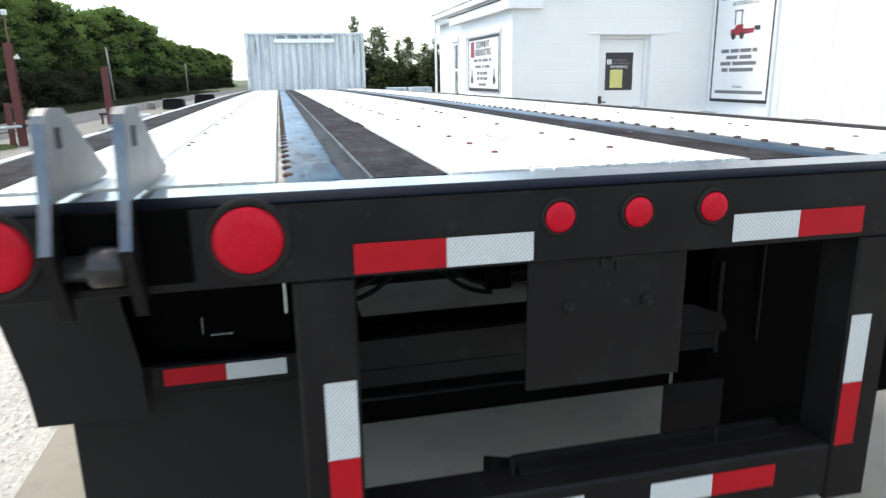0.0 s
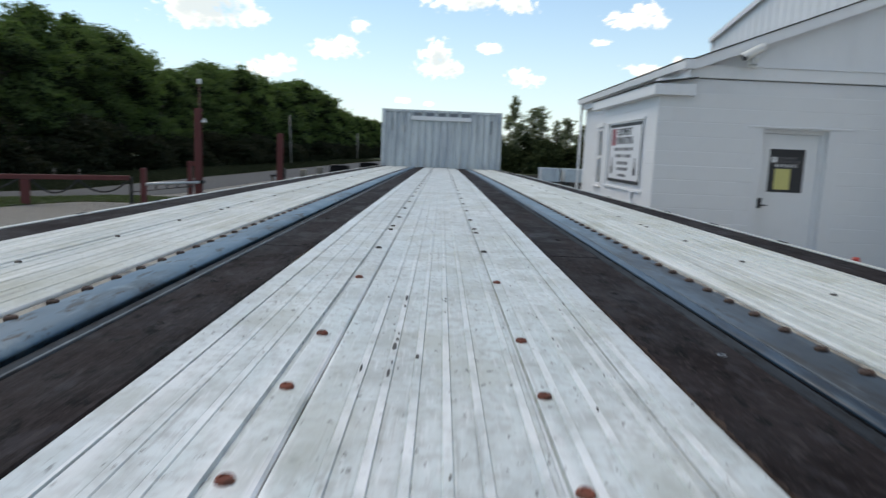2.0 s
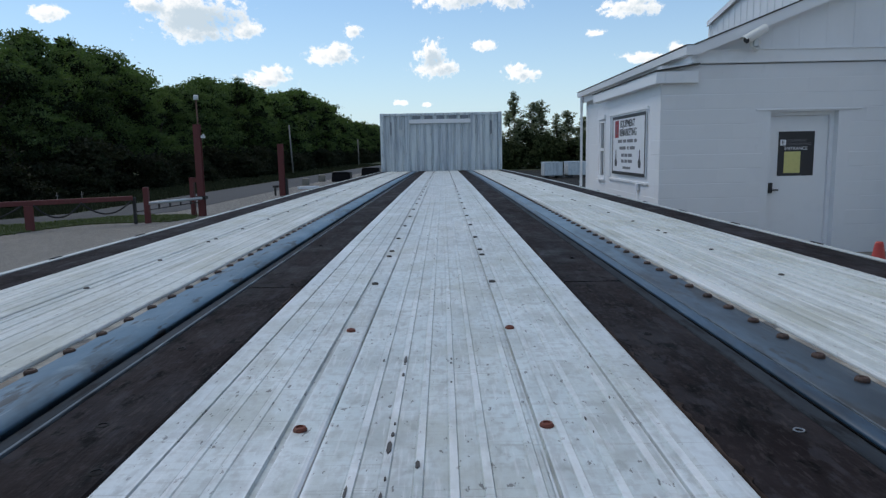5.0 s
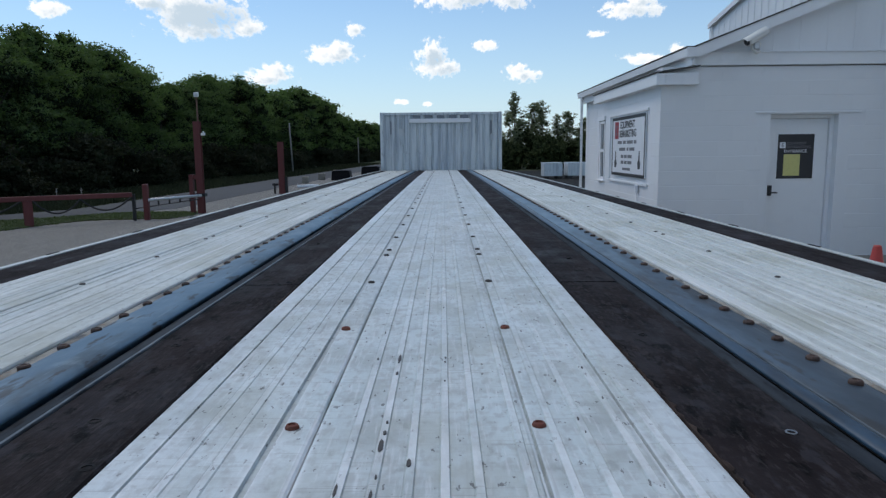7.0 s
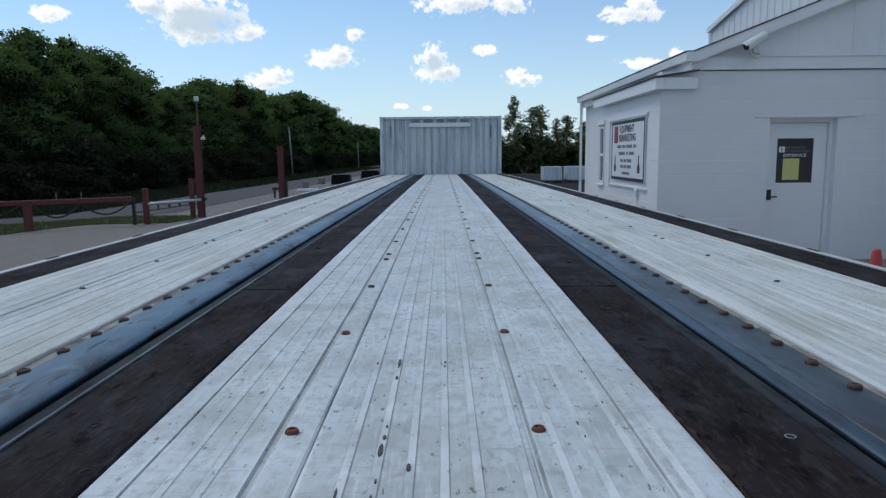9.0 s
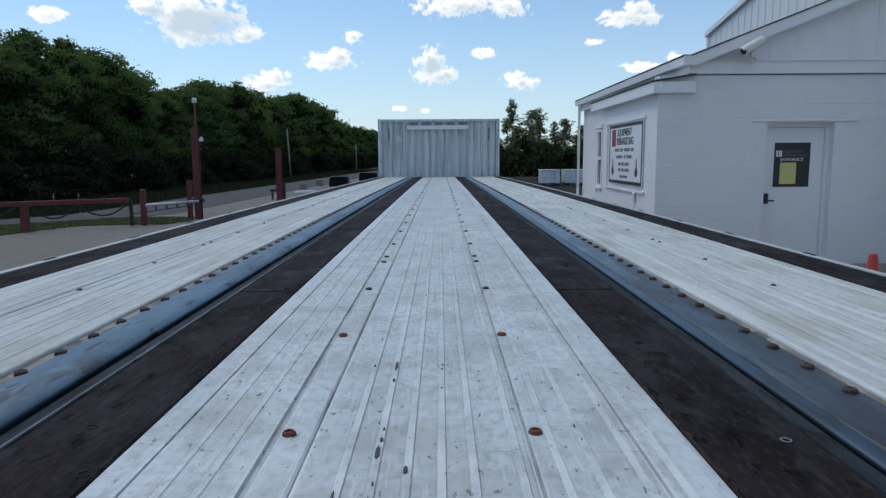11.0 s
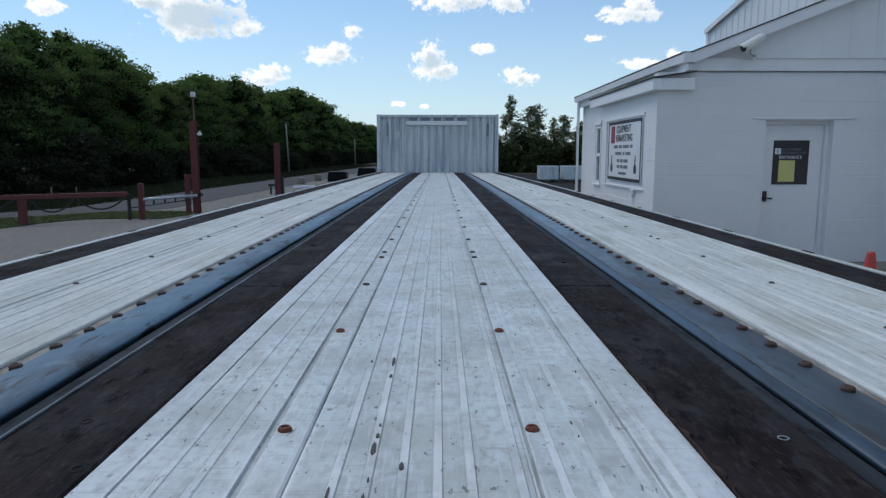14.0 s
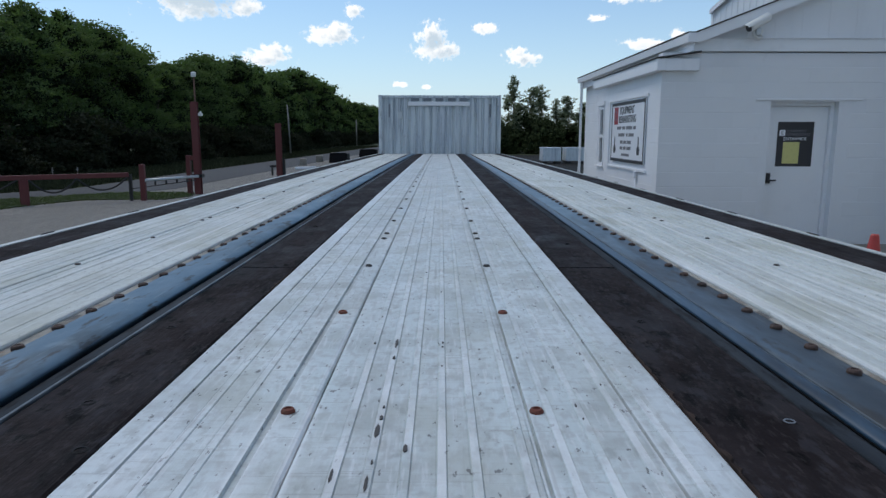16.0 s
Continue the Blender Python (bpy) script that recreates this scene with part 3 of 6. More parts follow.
def lathe(bm, profile, n=24, m=None):
    """profile: (radius, height) from bottom to top, turned about z."""
    m = m or Matrix()
    rings = [[bm.verts.new(m @ Vector((math.cos(i * math.tau / n) * r, math.sin(i * math.tau / n) * r, h))) for i in range(n)] for r, h in profile]
    for a, b in zip(rings, rings[1:]):
        for i in range(n):
            bm.faces.new((a[i], a[(i + 1) % n], b[(i + 1) % n], b[i]))
    bm.faces.new(rings[0][::-1])
    bm.faces.new(rings[-1])
    return bm


def tube(bm, pts, r, n=8):
    pts = [Vector(p) for p in pts]
    rings = []
    for i, p in enumerate(pts):
        d = (pts[min(i + 1, len(pts) - 1)] - pts[max(i - 1, 0)]).normalized()
        q = d.to_track_quat("Z", "Y").to_matrix()
        rings.append([bm.verts.new(p + q @ Vector((math.cos(k * math.tau / n) * r, math.sin(k * math.tau / n) * r, 0))) for k in range(n)])
    for a, b in zip(rings, rings[1:]):
        for i in range(n):
            bm.faces.new((a[i], a[(i + 1) % n], b[(i + 1) % n], b[i]))
    bm.faces.new(rings[0][::-1])
    bm.faces.new(rings[-1])
    return bm


def plate(bm, outline, axis, a, b, slot=0):
    """A flat outline of (u, v) given thickness along an axis from a to b: 'x' takes (y, z), 'y' takes (x, z), 'z' takes (x, y)."""
    place = {"x": lambda u, v, w: (w, u, v), "y": lambda u, v, w: (u, w, v), "z": lambda u, v, w: (u, v, w)}[axis]
    lo = [bm.verts.new(place(u, v, a)) for u, v in outline]
    hi = [bm.verts.new(place(u, v, b)) for u, v in outline]
    fs = [bm.faces.new(lo), bm.faces.new(hi[::-1])]
    n = len(lo)
    for i in range(n):
        fs.append(bm.faces.new((lo[i], lo[(i + 1) % n], hi[(i + 1) % n], hi[i])))
    for f in fs:
        f.material_index = slot
    return bm


def letters(text, size, mat, parent, m, name="lettering", align="CENTER", bold=0.0, squeeze=1.0):
    cu = bpy.data.curves.new(name, "FONT")
    cu.body, cu.size, cu.align_x, cu.extrude, cu.offset = text, size, align, 0.001, bold
    tmp = bpy.data.objects.new(name, cu)
    scene.collection.objects.link(tmp)
    me = bpy.data.meshes.new_from_object(tmp.evaluated_get(bpy.context.evaluated_depsgraph_get()))
    bpy.data.objects.remove(tmp)
    me.transform(m @ Matrix.Diagonal((squeeze, 1, 1, 1)))
    me.materials.clear()
    me.materials.append(mat)
    ob = new(name, me)
    ob.parent = parent
    return ob


DECK, LENGTH, HALF = 1.17, 14.6, 1.287


def sag(y):
    """The deck falls slightly toward its front end."""
    return -0.065 * (max(y, 0) / LENGTH) ** 2


def sweep(bm, profile, y0, y1, n=14):
    """A closed (x, z) profile drawn along the deck, following its slight bow."""
    rings = []
    for i in range(n + 1):
        y = y0 + (y1 - y0) * i / n
        rings.append([bm.verts.new((x, y, DECK + z + sag(y))) for x, z in profile])
    k = len(profile)
    for a, b in zip(rings, rings[1:]):
        for i in range(k):
            bm.faces.new((a[i], a[(i + 1) % k], b[(i + 1) % k], b[i]))
    bm.faces.new(rings[0][::-1])
    bm.faces.new(rings[-1])
    return bm

# ---- ground ----


def sheet(bm, x0, x1, y0, y1, z, nx=1, ny=1, wob=0.0, slot=0):
    g = [[bm.verts.new((x0 + (x1 - x0) * i / nx, y0 + (y1 - y0) * j / ny, z + (wob * noise.noise((i * 0.7, j * 0.7, z)) if wob else 0))) for j in range(ny + 1)] for i in range(nx + 1)]
    for i in range(nx):
        for j in range(ny):
            bm.faces.new((g[i][j], g[i + 1][j], g[i + 1][j + 1], g[i][j + 1])).material_index = slot
    return bm


ROAD_NEAR, ROAD_FAR = -7.4, -10.3


def road_shift(y):
    """The road bends away behind the fence, runs beside the yard and swings slightly toward it far off."""
    return 0.030 * (y - 20) + 0.00035 * max(y - 40, 0) ** 2 - 0.9 * max(18.5 - y, 0)


LOW, DRIVE = 2.3, 1.6      # plan scale of the low road side and of the drive beyond the buildings


def ease(v, lo, hi):
    t = min(1, max(0, (v - lo) / (hi - lo)))
    return t * t * (3 - 2 * t)


def level(x, y):
    """The trailer and the buildings stand on a raised pad; the road side lies two metres lower."""
    pad = ease(x, -15, -4.5) * ease(-y, -42, -20) * ease(-x, -70, -46) * ease(y, -90, -50)
    low = -2.09 + 1.09 * ease(x, -8, 3)
    return low + pad * (-0.06 - low), pad


def build_ground():
    xs = [-3000, -1000, -400, -200, -120, -80, -60, -45, -35, -28, -20.7, -18] + list(range(-15, 3)) + [2.6, 6, 12, 22, 34, 46, 50, 54, 58, 62, 66, 70, 90, 140, 300, 1000, 3000]
    ys = [-3000, -1000, -400, -200, -120, -90, -80, -70, -60, -50, -40, -25, -10, 0, 10] + list(range(20, 43, 2)) + [48, 56, 66, 80, 100, 130, 170, 215, 300, 500, 1000, 3000]

    def lay_sheet(x0, x1, y0, y1, lift):
        bm = bmesh.new()
        gx, gy = [x for x in xs if x0 <= x <= x1], [y for y in ys if y0 <= y <= y1]
        g = []
        for x in gx:
            col = []
            for y in gy:
                z, pad = level(x, y)
                col.append(bm.verts.new((x, y, z + lift * (1 + 1.3 * (1 - pad)))))
            g.append(col)
        for p, q in zip(g, g[1:]):
            for k in range(len(gy) - 1):
                bm.faces.new((p[k], q[k], q[k + 1], p[k + 1]))
        return bm
    single("ground", lay_sheet(-3000, 3000, -3000, 3000, 0.0), SOIL, "short green and brown turf reaching the horizon", "ground", kind="structure", smooth_shade=True)
    single("gravel_yard", lay_sheet(-20.7, 2.6, -40, 215, 0.048), GRAVEL, "grey limestone gravel yard beside the trailer", "yard", kind="structure", smooth_shade=True)
    bm = bmesh.new()
    box(bm, -1.61, -12, -0.08, 14, 19, 0.008, bevel=0.006)
    single("pavement", bm, CONCRETE, "pale tan concrete slab under the trailer", "slab", kind="structure")
    set_out(DRIVE)
    single("driveway", sheet(bmesh.new(), 2.0, 30, 26.0, 52, -0.02, 6, 8, 0.01), DRIVE_DARK, "dark gravel drive beyond the buildings", "driveway", kind="structure")
    set_out(LOW)
    bm = bmesh.new()
    rows = []
    for i in range(100):
        y = -2 + i * 1.5 if i < 60 else 88 + (i - 60) * 4.5
        s = road_shift(y)
        rows.append([bm.verts.new((x + s, y, z)) for x, z in ((ROAD_FAR, -0.03), (ROAD_FAR + 0.02, 0.0), ((ROAD_NEAR + ROAD_FAR) / 2, 0.03), (ROAD_NEAR - 0.02, 0.0), (ROAD_NEAR, -0.03))])
    for a, b in zip(rows, rows[1:]):
        for k in range(4):
            bm.faces.new((a[k], a[k + 1], b[k + 1], b[k]))
    single("road", bm, ASPHALT, "worn grey two-lane country road", "road", kind="structure")
    # grass strips on both sides of the road
    rnd = random.Random(5)
    bm = bmesh.new()

    def tuft(x, y, h):
        for _ in range(3):
            a = rnd.uniform(0, math.tau)
            dx, dy = math.cos(a) * 0.018, math.sin(a) * 0.018
            lx, ly = rnd.uniform(-0.06, 0.06), rnd.uniform(-0.06, 0.06)
            v = [bm.verts.new(p) for p in ((x - dx, y - dy, -0.06), (x + dx, y + dy, -0.06), (x + lx, y + ly, h))]
            bm.faces.new(v)
    corner = [(-9.05, 11.5), (-9.0, 13.7), (-8.65, 15.0), (-8.25, 15.75), (-7.2, 15.95), (-6.45, 15.95), (-6.2, 16.9), (-6.5, 17.7), (-7.9, 17.75), (-8.6, 17.4), (-9.45, 16.4), (-10.4, 15.6), (-12.6, 13.3), (-12.6, 11.5)]
    single("grass_corner", plate(bmesh.new(), corner, "z", -0.05, 0.014), SOIL, "patch of short green grass under the fence", "grass", kind="structure")

    def inside(x, y):
        hit = False
        for (x0, y0), (x1, y1) in zip(corner, corner[1:] + corner[:1]):
            if (y0 > y) != (y1 > y) and x < x0 + (x1 - x0) * (y - y0) / (y1 - y0):
                hit = not hit
        return hit
    for _ in range(26000):
        x, y = rnd.uniform(-12.6, -6.1), rnd.uniform(11.5, 17.8)
        if inside(x + rnd.gauss(0, 0.08), y + rnd.gauss(0, 0.08)):
            tuft(x, y, rnd.uniform(0.02, 0.06))
    single("grass", bm, GRASS, "short mown green grass under the fence", "grass", kind="stuff")
    bm = bmesh.new()
    for _ in range(16000):
        y = 16 + 75 * rnd.random() ** 1.4
        tuft(ROAD_FAR + road_shift(y) - rnd.uniform(0.05, 4.0), y, rnd.uniform(0.03, 0.16))
    single("weeds", bm, VERGE, "rough dull weedy verge along the road", "weeds", kind="stuff")
    set_out(1.0)
    bm = bmesh.new()
    for _ in range(5200):
        x, y = rnd.uniform(-4.0, -1.62), rnd.uniform(0.3, 6)
        r = rnd.uniform(0.003, 0.012)
        m = pose(x, y, r * 0.2, rnd.uniform(-20, 20), rnd.uniform(-20, 20), rnd.uniform(0, 360)) @ Matrix.Diagonal((r, r * rnd.uniform(0.6, 1), r * rnd.uniform(0.3, 0.5), 1))
        vs = [bm.verts.new(m @ Vector(p)) for p in ((1, 0, 0), (-1, 0, 0), (0, 1, 0), (0, -1, 0), (0, 0, 1), (0, 0, -1))]
        for q in ((0, 2, 4), (2, 1, 4), (1, 3, 4), (3, 0, 4), (2, 0, 5), (1, 2, 5), (3, 1, 5), (0, 3, 5)):
            bm.faces.new([vs[i] for i in q])
    # added strip of the brightened gravel, for the glare next to the slab
    single("gravel_strip", sheet(bmesh.new(), -4.6, -1.615, -11.8, 7.0, -0.005, 8, 20, 0.004), GRAVEL_BRIGHT, "limestone gravel beside the slab, glare in its colour", "gravel", kind="structure")
    single("loose_stones", bm, GRAVEL_STONE, "loose pale limestone chips on the gravel", "stones", kind="stuff")


build_ground()

# ---- the flatbed trailer ----
trailer = thing("flatbed_trailer", "long flatbed trailer with worn aluminium deck and black chassis", "trailer")


def groove_plank(x0, x1, spots, grooves, rib):
    """An extruded plank: flat-topped raised ribs at the spots, and sunken lines (place, half width) between."""
    marks = sorted([(p, 0) for p in spots] + [(g, w) for g, w in grooves])
    up = [(x0, -0.005), (x0 + 0.002, -0.0012), (x0 + 0.006, 0), (x0 + 0.010, 0)]
    for p, w in marks:
        if w == 0:
            up += [(p - 0.0125, 0), (p - 0.0068, 0), (p - 0.0058, -0.0004), (p - 0.0042, rib), (p + 0.0042, rib), (p + 0.0058, -0.0004), (p + 0.0068, 0), (p + 0.0125, 0)]
        else:
            up += [(p - w - 0.005, 0), (p - w - 0.0012, 0), (p - w, -0.005), (p + w, -0.005), (p + w + 0.0012, 0), (p + w + 0.005, 0)]
    up += [(x1 - 0.010, 0), (x1 - 0.006, 0), (x1 - 0.002, -0.0012), (x1, -0.005)]
    return up + [(x1, -0.045), (x0, -0.045)]


def build_deck():
    Y0 = 0.135
    planks = (
        (-0.3330, -0.1210, (-0.251, -0.211), ((-0.290, 0.0008), (-0.166, 0.0042)), 0.0011),
        (-0.1188, 0.3330, (-0.070, -0.036, 0.0, 0.037, 0.072, 0.123, 0.167, 0.204, 0.249, 0.2865), ((0.1405, 0.0012), (0.2665, 0.0010)), 0.0020),
        (0.664, 0.925, (0.70, 0.738, 0.776, 0.814, 0.852), ((0.886, 0.0012),), 0.0024),
        (0.930, 1.136, (0.960, 0.998, 1.036, 1.074, 1.110), (), 0.0024),
        (-0.923, -0.664, (-0.71, -0.76, -0.81, -0.86), ((-0.895, 0.0012),), 0.0010),
        (-1.136, -0.930, (-0.965, -1.01, -1.055, -1.10), (), 0.0010),
    )
    for x0, x1, ribs, grooves, rib in planks:
        plank = part("plank", sweep(bmesh.new(), groove_plank(x0, x1, ribs, grooves, rib), Y0, LENGTH - 0.03, 18), DECK_ALU if abs(x0 + x1) < 0.5 else DECK_SIDE, trailer)
        # the outer edges of the middle planks are smoother, paler and bluer
        plank.data.materials.append(DECK_EDGE)
        for f in plank.data.polygons:
            if 0.298 < abs(f.center.x) < 0.34:
                f.material_index = 1
    for s in (-1, 1):
        # coated timber nailing strips, in lengths, beside the centre planks and along the edges
        for a, b in ((Y0, 1.815), (1.824, 6.2), (6.204, 10.6), (10.604, LENGTH - 0.03)):
            xs = sorted((s * 0.335, s * (0.484 if s < 0 else 0.4865)))
            part("nailing_strip", sweep(bmesh.new(), [(xs[0], -0.008), (xs[0] + 0.005, -0.003), (xs[1] - 0.005, -0.003), (xs[1], -0.008), (xs[1], -0.045), (xs[0], -0.045)], a, b, 8), BLACK_WOOD, trailer, "black coated timber strip")
        for a, b in ((Y0, 4.4), (4.404, 9.3), (9.304, LENGTH - 0.03)):
            xs = sorted((s * 1.138, s * HALF))
            part("edge_strip", sweep(bmesh.new(), [(xs[0], -0.006), (xs[0] + 0.004, -0.002), (xs[1] - 0.004, -0.002), (xs[1], -0.006), (xs[1], -0.045), (xs[0], -0.045)], a, b, 8), BLACK_WOOD, trailer, "black coated timber strip")
        # strap track: inner lip, dark slot, then a rounded steel channel, then the bolted flange
        run = lambda name, prof, mat, label="", soft=False: part(name, sweep(bmesh.new(), [(s * x, z) for x, z in prof], Y0, LENGTH - 0.03, 14), mat, trailer, label, soft)
        if s < 0:
            run("track_lip", ((0.4845, -0.036), (0.4845, -0.005), (0.4855, -0.002), (0.4895, -0.002), (0.4905, -0.005), (0.4905, -0.036)), LIP_STEEL, "scuffed steel lip")
            run("track_floor", ((0.491, -0.036), (0.491, -0.0085), (0.505, -0.010), (0.520, -0.0135), (0.5335, -0.017), (0.5335, -0.036)), TRACK_DIRT, "dirt-covered steel track floor")
            run("strap_track", ((0.538, -0.034), (0.538, -0.0100), (0.5345, -0.0098), (0.5385, -0.0055), (0.546, -0.0015), (0.556, 0.001), (0.572, 0.0015), (0.600, -0.001), (0.625, -0.004), (0.641, -0.006), (0.646, -0.009), (0.646, -0.034)), BLUE_STEEL, "dull bluish steel strap track", True)
        else:
            run("track_lip", ((0.487, -0.036), (0.487, -0.006), (0.489, -0.004), (0.507, -0.005), (0.5145, -0.007), (0.5165, -0.010), (0.5165, -0.036)), TRACK_DIRT)
            # black liner stands in for the deep shade inside the slot
            run("track_slot", ((0.517, -0.040), (0.517, -0.033), (0.520, -0.033), (0.520, -0.0085), (0.5225, -0.0085), (0.5225, -0.040)), HOSE, "black liner coloured as slot shade")
            run("track_bead", ((0.523, -0.034), (0.523, -0.0082), (0.5215, -0.0080), (0.526, -0.0045), (0.533, -0.0015), (0.541, -0.0005), (0.546, -0.002), (0.549, -0.006), (0.549, -0.034)), BEAD_STEEL, "dark blue steel bead", True)
            run("worn_edge", ((0.5495, -0.034), (0.5495, -0.005), (0.5505, -0.0030), (0.5525, -0.0026), (0.5535, -0.004), (0.5535, -0.034)), LIP_STEEL, "scuffed worn edge line")
            run("strap_track", ((0.554, -0.034), (0.554, -0.0055), (0.558, -0.004), (0.585, -0.003), (0.612, -0.004), (0.646, -0.006), (0.650, -0.009), (0.6525, -0.012), (0.6525, -0.034)), GRIME_SKY_STEEL, "grimy steel strap track, far sky sheen coloured in", True)
        f0 = 0.6465 if s < 0 else 0.653
        run("flange", ((f0, -0.034), (f0, -0.009), (0.6605, -0.007), (0.6605, -0.034)), LEDGE, "dirty pale metal flange")
        part("side_rail", sweep(bmesh.new(), [(s * (HALF + 0.001), 0.0), (s * (HALF + 0.034), -0.002), (s * (HALF + 0.040), -0.008), (s * (HALF + 0.040), -0.14), (s * (HALF + 0.02), -0.14), (s * (HALF + 0.001), -0.12)], 0.0, LENGTH, 16), RAIL_ALU, trailer, "dull aluminium side rail")
        # narrow lashing slots along the outer edge of the rail
        for i in range(21):
            y = 0.42 + 0.665 * i
            x0, x1 = sorted((s * (HALF + 0.024), s * (HALF + 0.032)))
            part("lashing_slot", boxes((x0, y - 0.035 - 0.02 * (i % 3), DECK + sag(y) - 0.012, x1, y + 0.035, DECK + sag(y) + 0.0008)), HOSE, trailer, "narrow dark slot in the rail")
    # splintered inner edge of the timber, worn in stretches
    rnd = random.Random(3)
    for s in (-1, 1):
        for a, e in ((0.25, 1.35), (2.1, 2.7), (4.1, 4.5)) if s > 0 else ((1.5, 1.8), (3.0, 3.3)):
            bm = bmesh.new()
            n = int((e - a) / 0.012)
            rows = []
            for k in range(n + 1):
                y = a + (e - a) * k / n
                w = (0.0005 + 0.008 * rnd.random() ** 2) * math.sin(math.pi * min(max(k / n, 0.02), 0.98)) ** 0.4
                rows.append([bm.verts.new((s * (0.3335 + u), y, DECK + sag(y) + z)) for u, z in ((0.0, -0.004), (0.001, 0.0005), (0.002 + w, -0.0015), (0.003 + w, -0.005))])
            for p, q in zip(rows, rows[1:]):
                for k in range(3):
                    bm.faces.new((p[k], p[k + 1], q[k + 1], q[k]))
            part("raw_edge", bm, RAW_EDGE, trailer, "splintered raw timber edge")
    # bolts
    bm = lathe(bmesh.new(), ((0.0088, -0.003), (0.0088, 0.002), (0.0072, 0.0046), (0.0048, 0.005), (0.0042, 0.003), (0.002, 0.003)), 12)
    first = part("bolt", bm, RUST, trailer, "rusty bolt head", smooth_shade=False)
    spots = []
    ys = [0.432, 0.66] + [0.895 + 0.4625 * i for i in range(30)]
    ys += [2.40, 7.02, 11.65]
    for y in ys:
        if y < LENGTH - 0.1:
            spots += [(-0.15, y), (0.152, y)]
    first.matrix_basis = pose(spots[0][0], spots[0][1], DECK + sag(spots[0][1]), 0, 0, 10)
    worn = part("bolt", lathe(bmesh.new(), ((0.0088, -0.003), (0.0088, 0.002), (0.0072, 0.0046), (0.0048, 0.005), (0.0042, 0.003), (0.002, 0.003)), 12), SCREW, trailer, "dark bolt head")
    worn.matrix_basis = pose(spots[-1][0], spots[-1][1], DECK + sag(spots[-1][1]))
    for x, y in spots[1:-1]:
        again("bolt", first if y < 1.7 else worn, trailer, x, y, DECK + sag(y), (x * 911 + y * 337) % 360)
    bm = lathe(bmesh.new(), ((0.0105, -0.006), (0.0105, 0.003), (0.0085, 0.0055), (0.005, 0.006), (0.004, 0.0045), (0.002, 0.0045)), 10)
    track_bolt = part("track_bolt", bm, RUST_DARK, trailer, "dark rusted bolt head")
    for s in (-1, 1):
        for i in range(118):
            y = 0.24 + 0.1150 * i + (0.0 if s > 0 else 0.0)
            if i == 0 and s < 0:
                track_bolt.matrix_basis = pose(-0.641, y, DECK - 0.006)
            elif y < LENGTH - 0.1:
                again("track_bolt", track_bolt, trailer, s * (0.630 if s > 0 else 0.642), y, DECK - (0.004 if s > 0 else 0.006) + sag(y), (i * 37) % 60)
    bm = lathe(bmesh.new(), ((0.008, -0.003), (0.008, 0.002), (0.005, 0.004)), 8)
    screw = part("screw", bm, SCREW, trailer)
    k = 0
    for s in (-1, 1):
        for i in range(31):
            for dy in ((0.0, 0.09) if i % 4 == 1 else (0.0,)):
                y = 0.45 + 0.4625 * i + dy
                if y < LENGTH - 0.1:
                    if k == 0:
                        screw.matrix_basis = pose(s * 0.906, y, DECK + sag(y))
                    else:
                        again("screw", screw, trailer, s * 0.906, y, DECK + sag(y))
                    k += 1
    # gouges and chips rubbed through to dark metal
    rnd = random.Random(17)
    chips = [(-0.036, 0.837, 0.034, 0.0056), (-0.0345, 0.872, 0.012, 0.004), (-0.002, 0.793, 0.018, 0.005), (-0.035, 1.164, 0.036, 0.0045), (-0.0345, 1.09, 0.014, 0.004), (-0.072, 0.735, 0.028, 0.0028), (-0.036, 0.72, 0.03, 0.0032)]
    for x in (-0.070, -0.036, 0.0, 0.037, 0.204, 0.249):
        for _ in range(5):
            chips.append((x + rnd.uniform(-0.002, 0.002), 0.4 + 2.4 * rnd.random(), rnd.uniform(0.003, 0.012), rnd.uniform(0.0012, 0.0028)))
    for x, y, l, w in chips:
        bm = plate(bmesh.new(), [(x - w / 2, y - l * 0.3), (x - w * 0.1, y - l / 2), (x + w / 2, y - l * 0.25), (x + w * 0.4, y + l * 0.3), (x - w * 0.1, y + l / 2), (x - w / 2, y + l * 0.2)], "z", DECK + 0.001, DECK + 0.0032)
        part("gouge", bm, SCREW, trailer, "dark rubbed gouge")
    # flat fixing plugs at the tail of the centre planks and in the timber
    bm = lathe(bmesh.new(), ((0.0145, -0.002), (0.0145, 0.002), (0.011, 0.004), (0.006, 0.004), (0.005, 0.002), (0.002, 0.002)), 14)
    plug = part("fixing_screw", bm, RAIL_ALU, trailer, "large flat aluminium screw head")
    plug.matrix_basis = pose(-0.148, 0.162, DECK)
    again("fixing_screw", plug, trailer, 0.152, 0.162, DECK)
    bm = lathe(bmesh.new(), ((0.0068, -0.003), (0.0068, 0.0008), (0.0054, 0.001), (0.0048, -0.001), (0.002, -0.001)), 12)
    eye = part("timber_screw", bm, SLOT_GREY, trailer, "bright recessed screw")
    eye.matrix_basis = pose(0.45, 0.875, DECK - 0.003)
    hole = part("timber_screw", lathe(bmesh.new(), ((0.009, -0.003), (0.009, 0.0012), (0.006, 0.0016), (0.005, -0.001), (0.002, -0.001)), 10), HOSE, trailer, "dark sunken screw")
    hole.matrix_basis = pose(-0.352, 0.80, DECK - 0.004)
    for x, y in ((-0.41, 0.93), (-0.44, 1.27), (0.40, 1.31), (-0.37, 1.85), (0.43, 2.2), (-0.43, 2.6)):
        again("timber_screw", hole, trailer, x, y, DECK - 0.004)


build_deck()


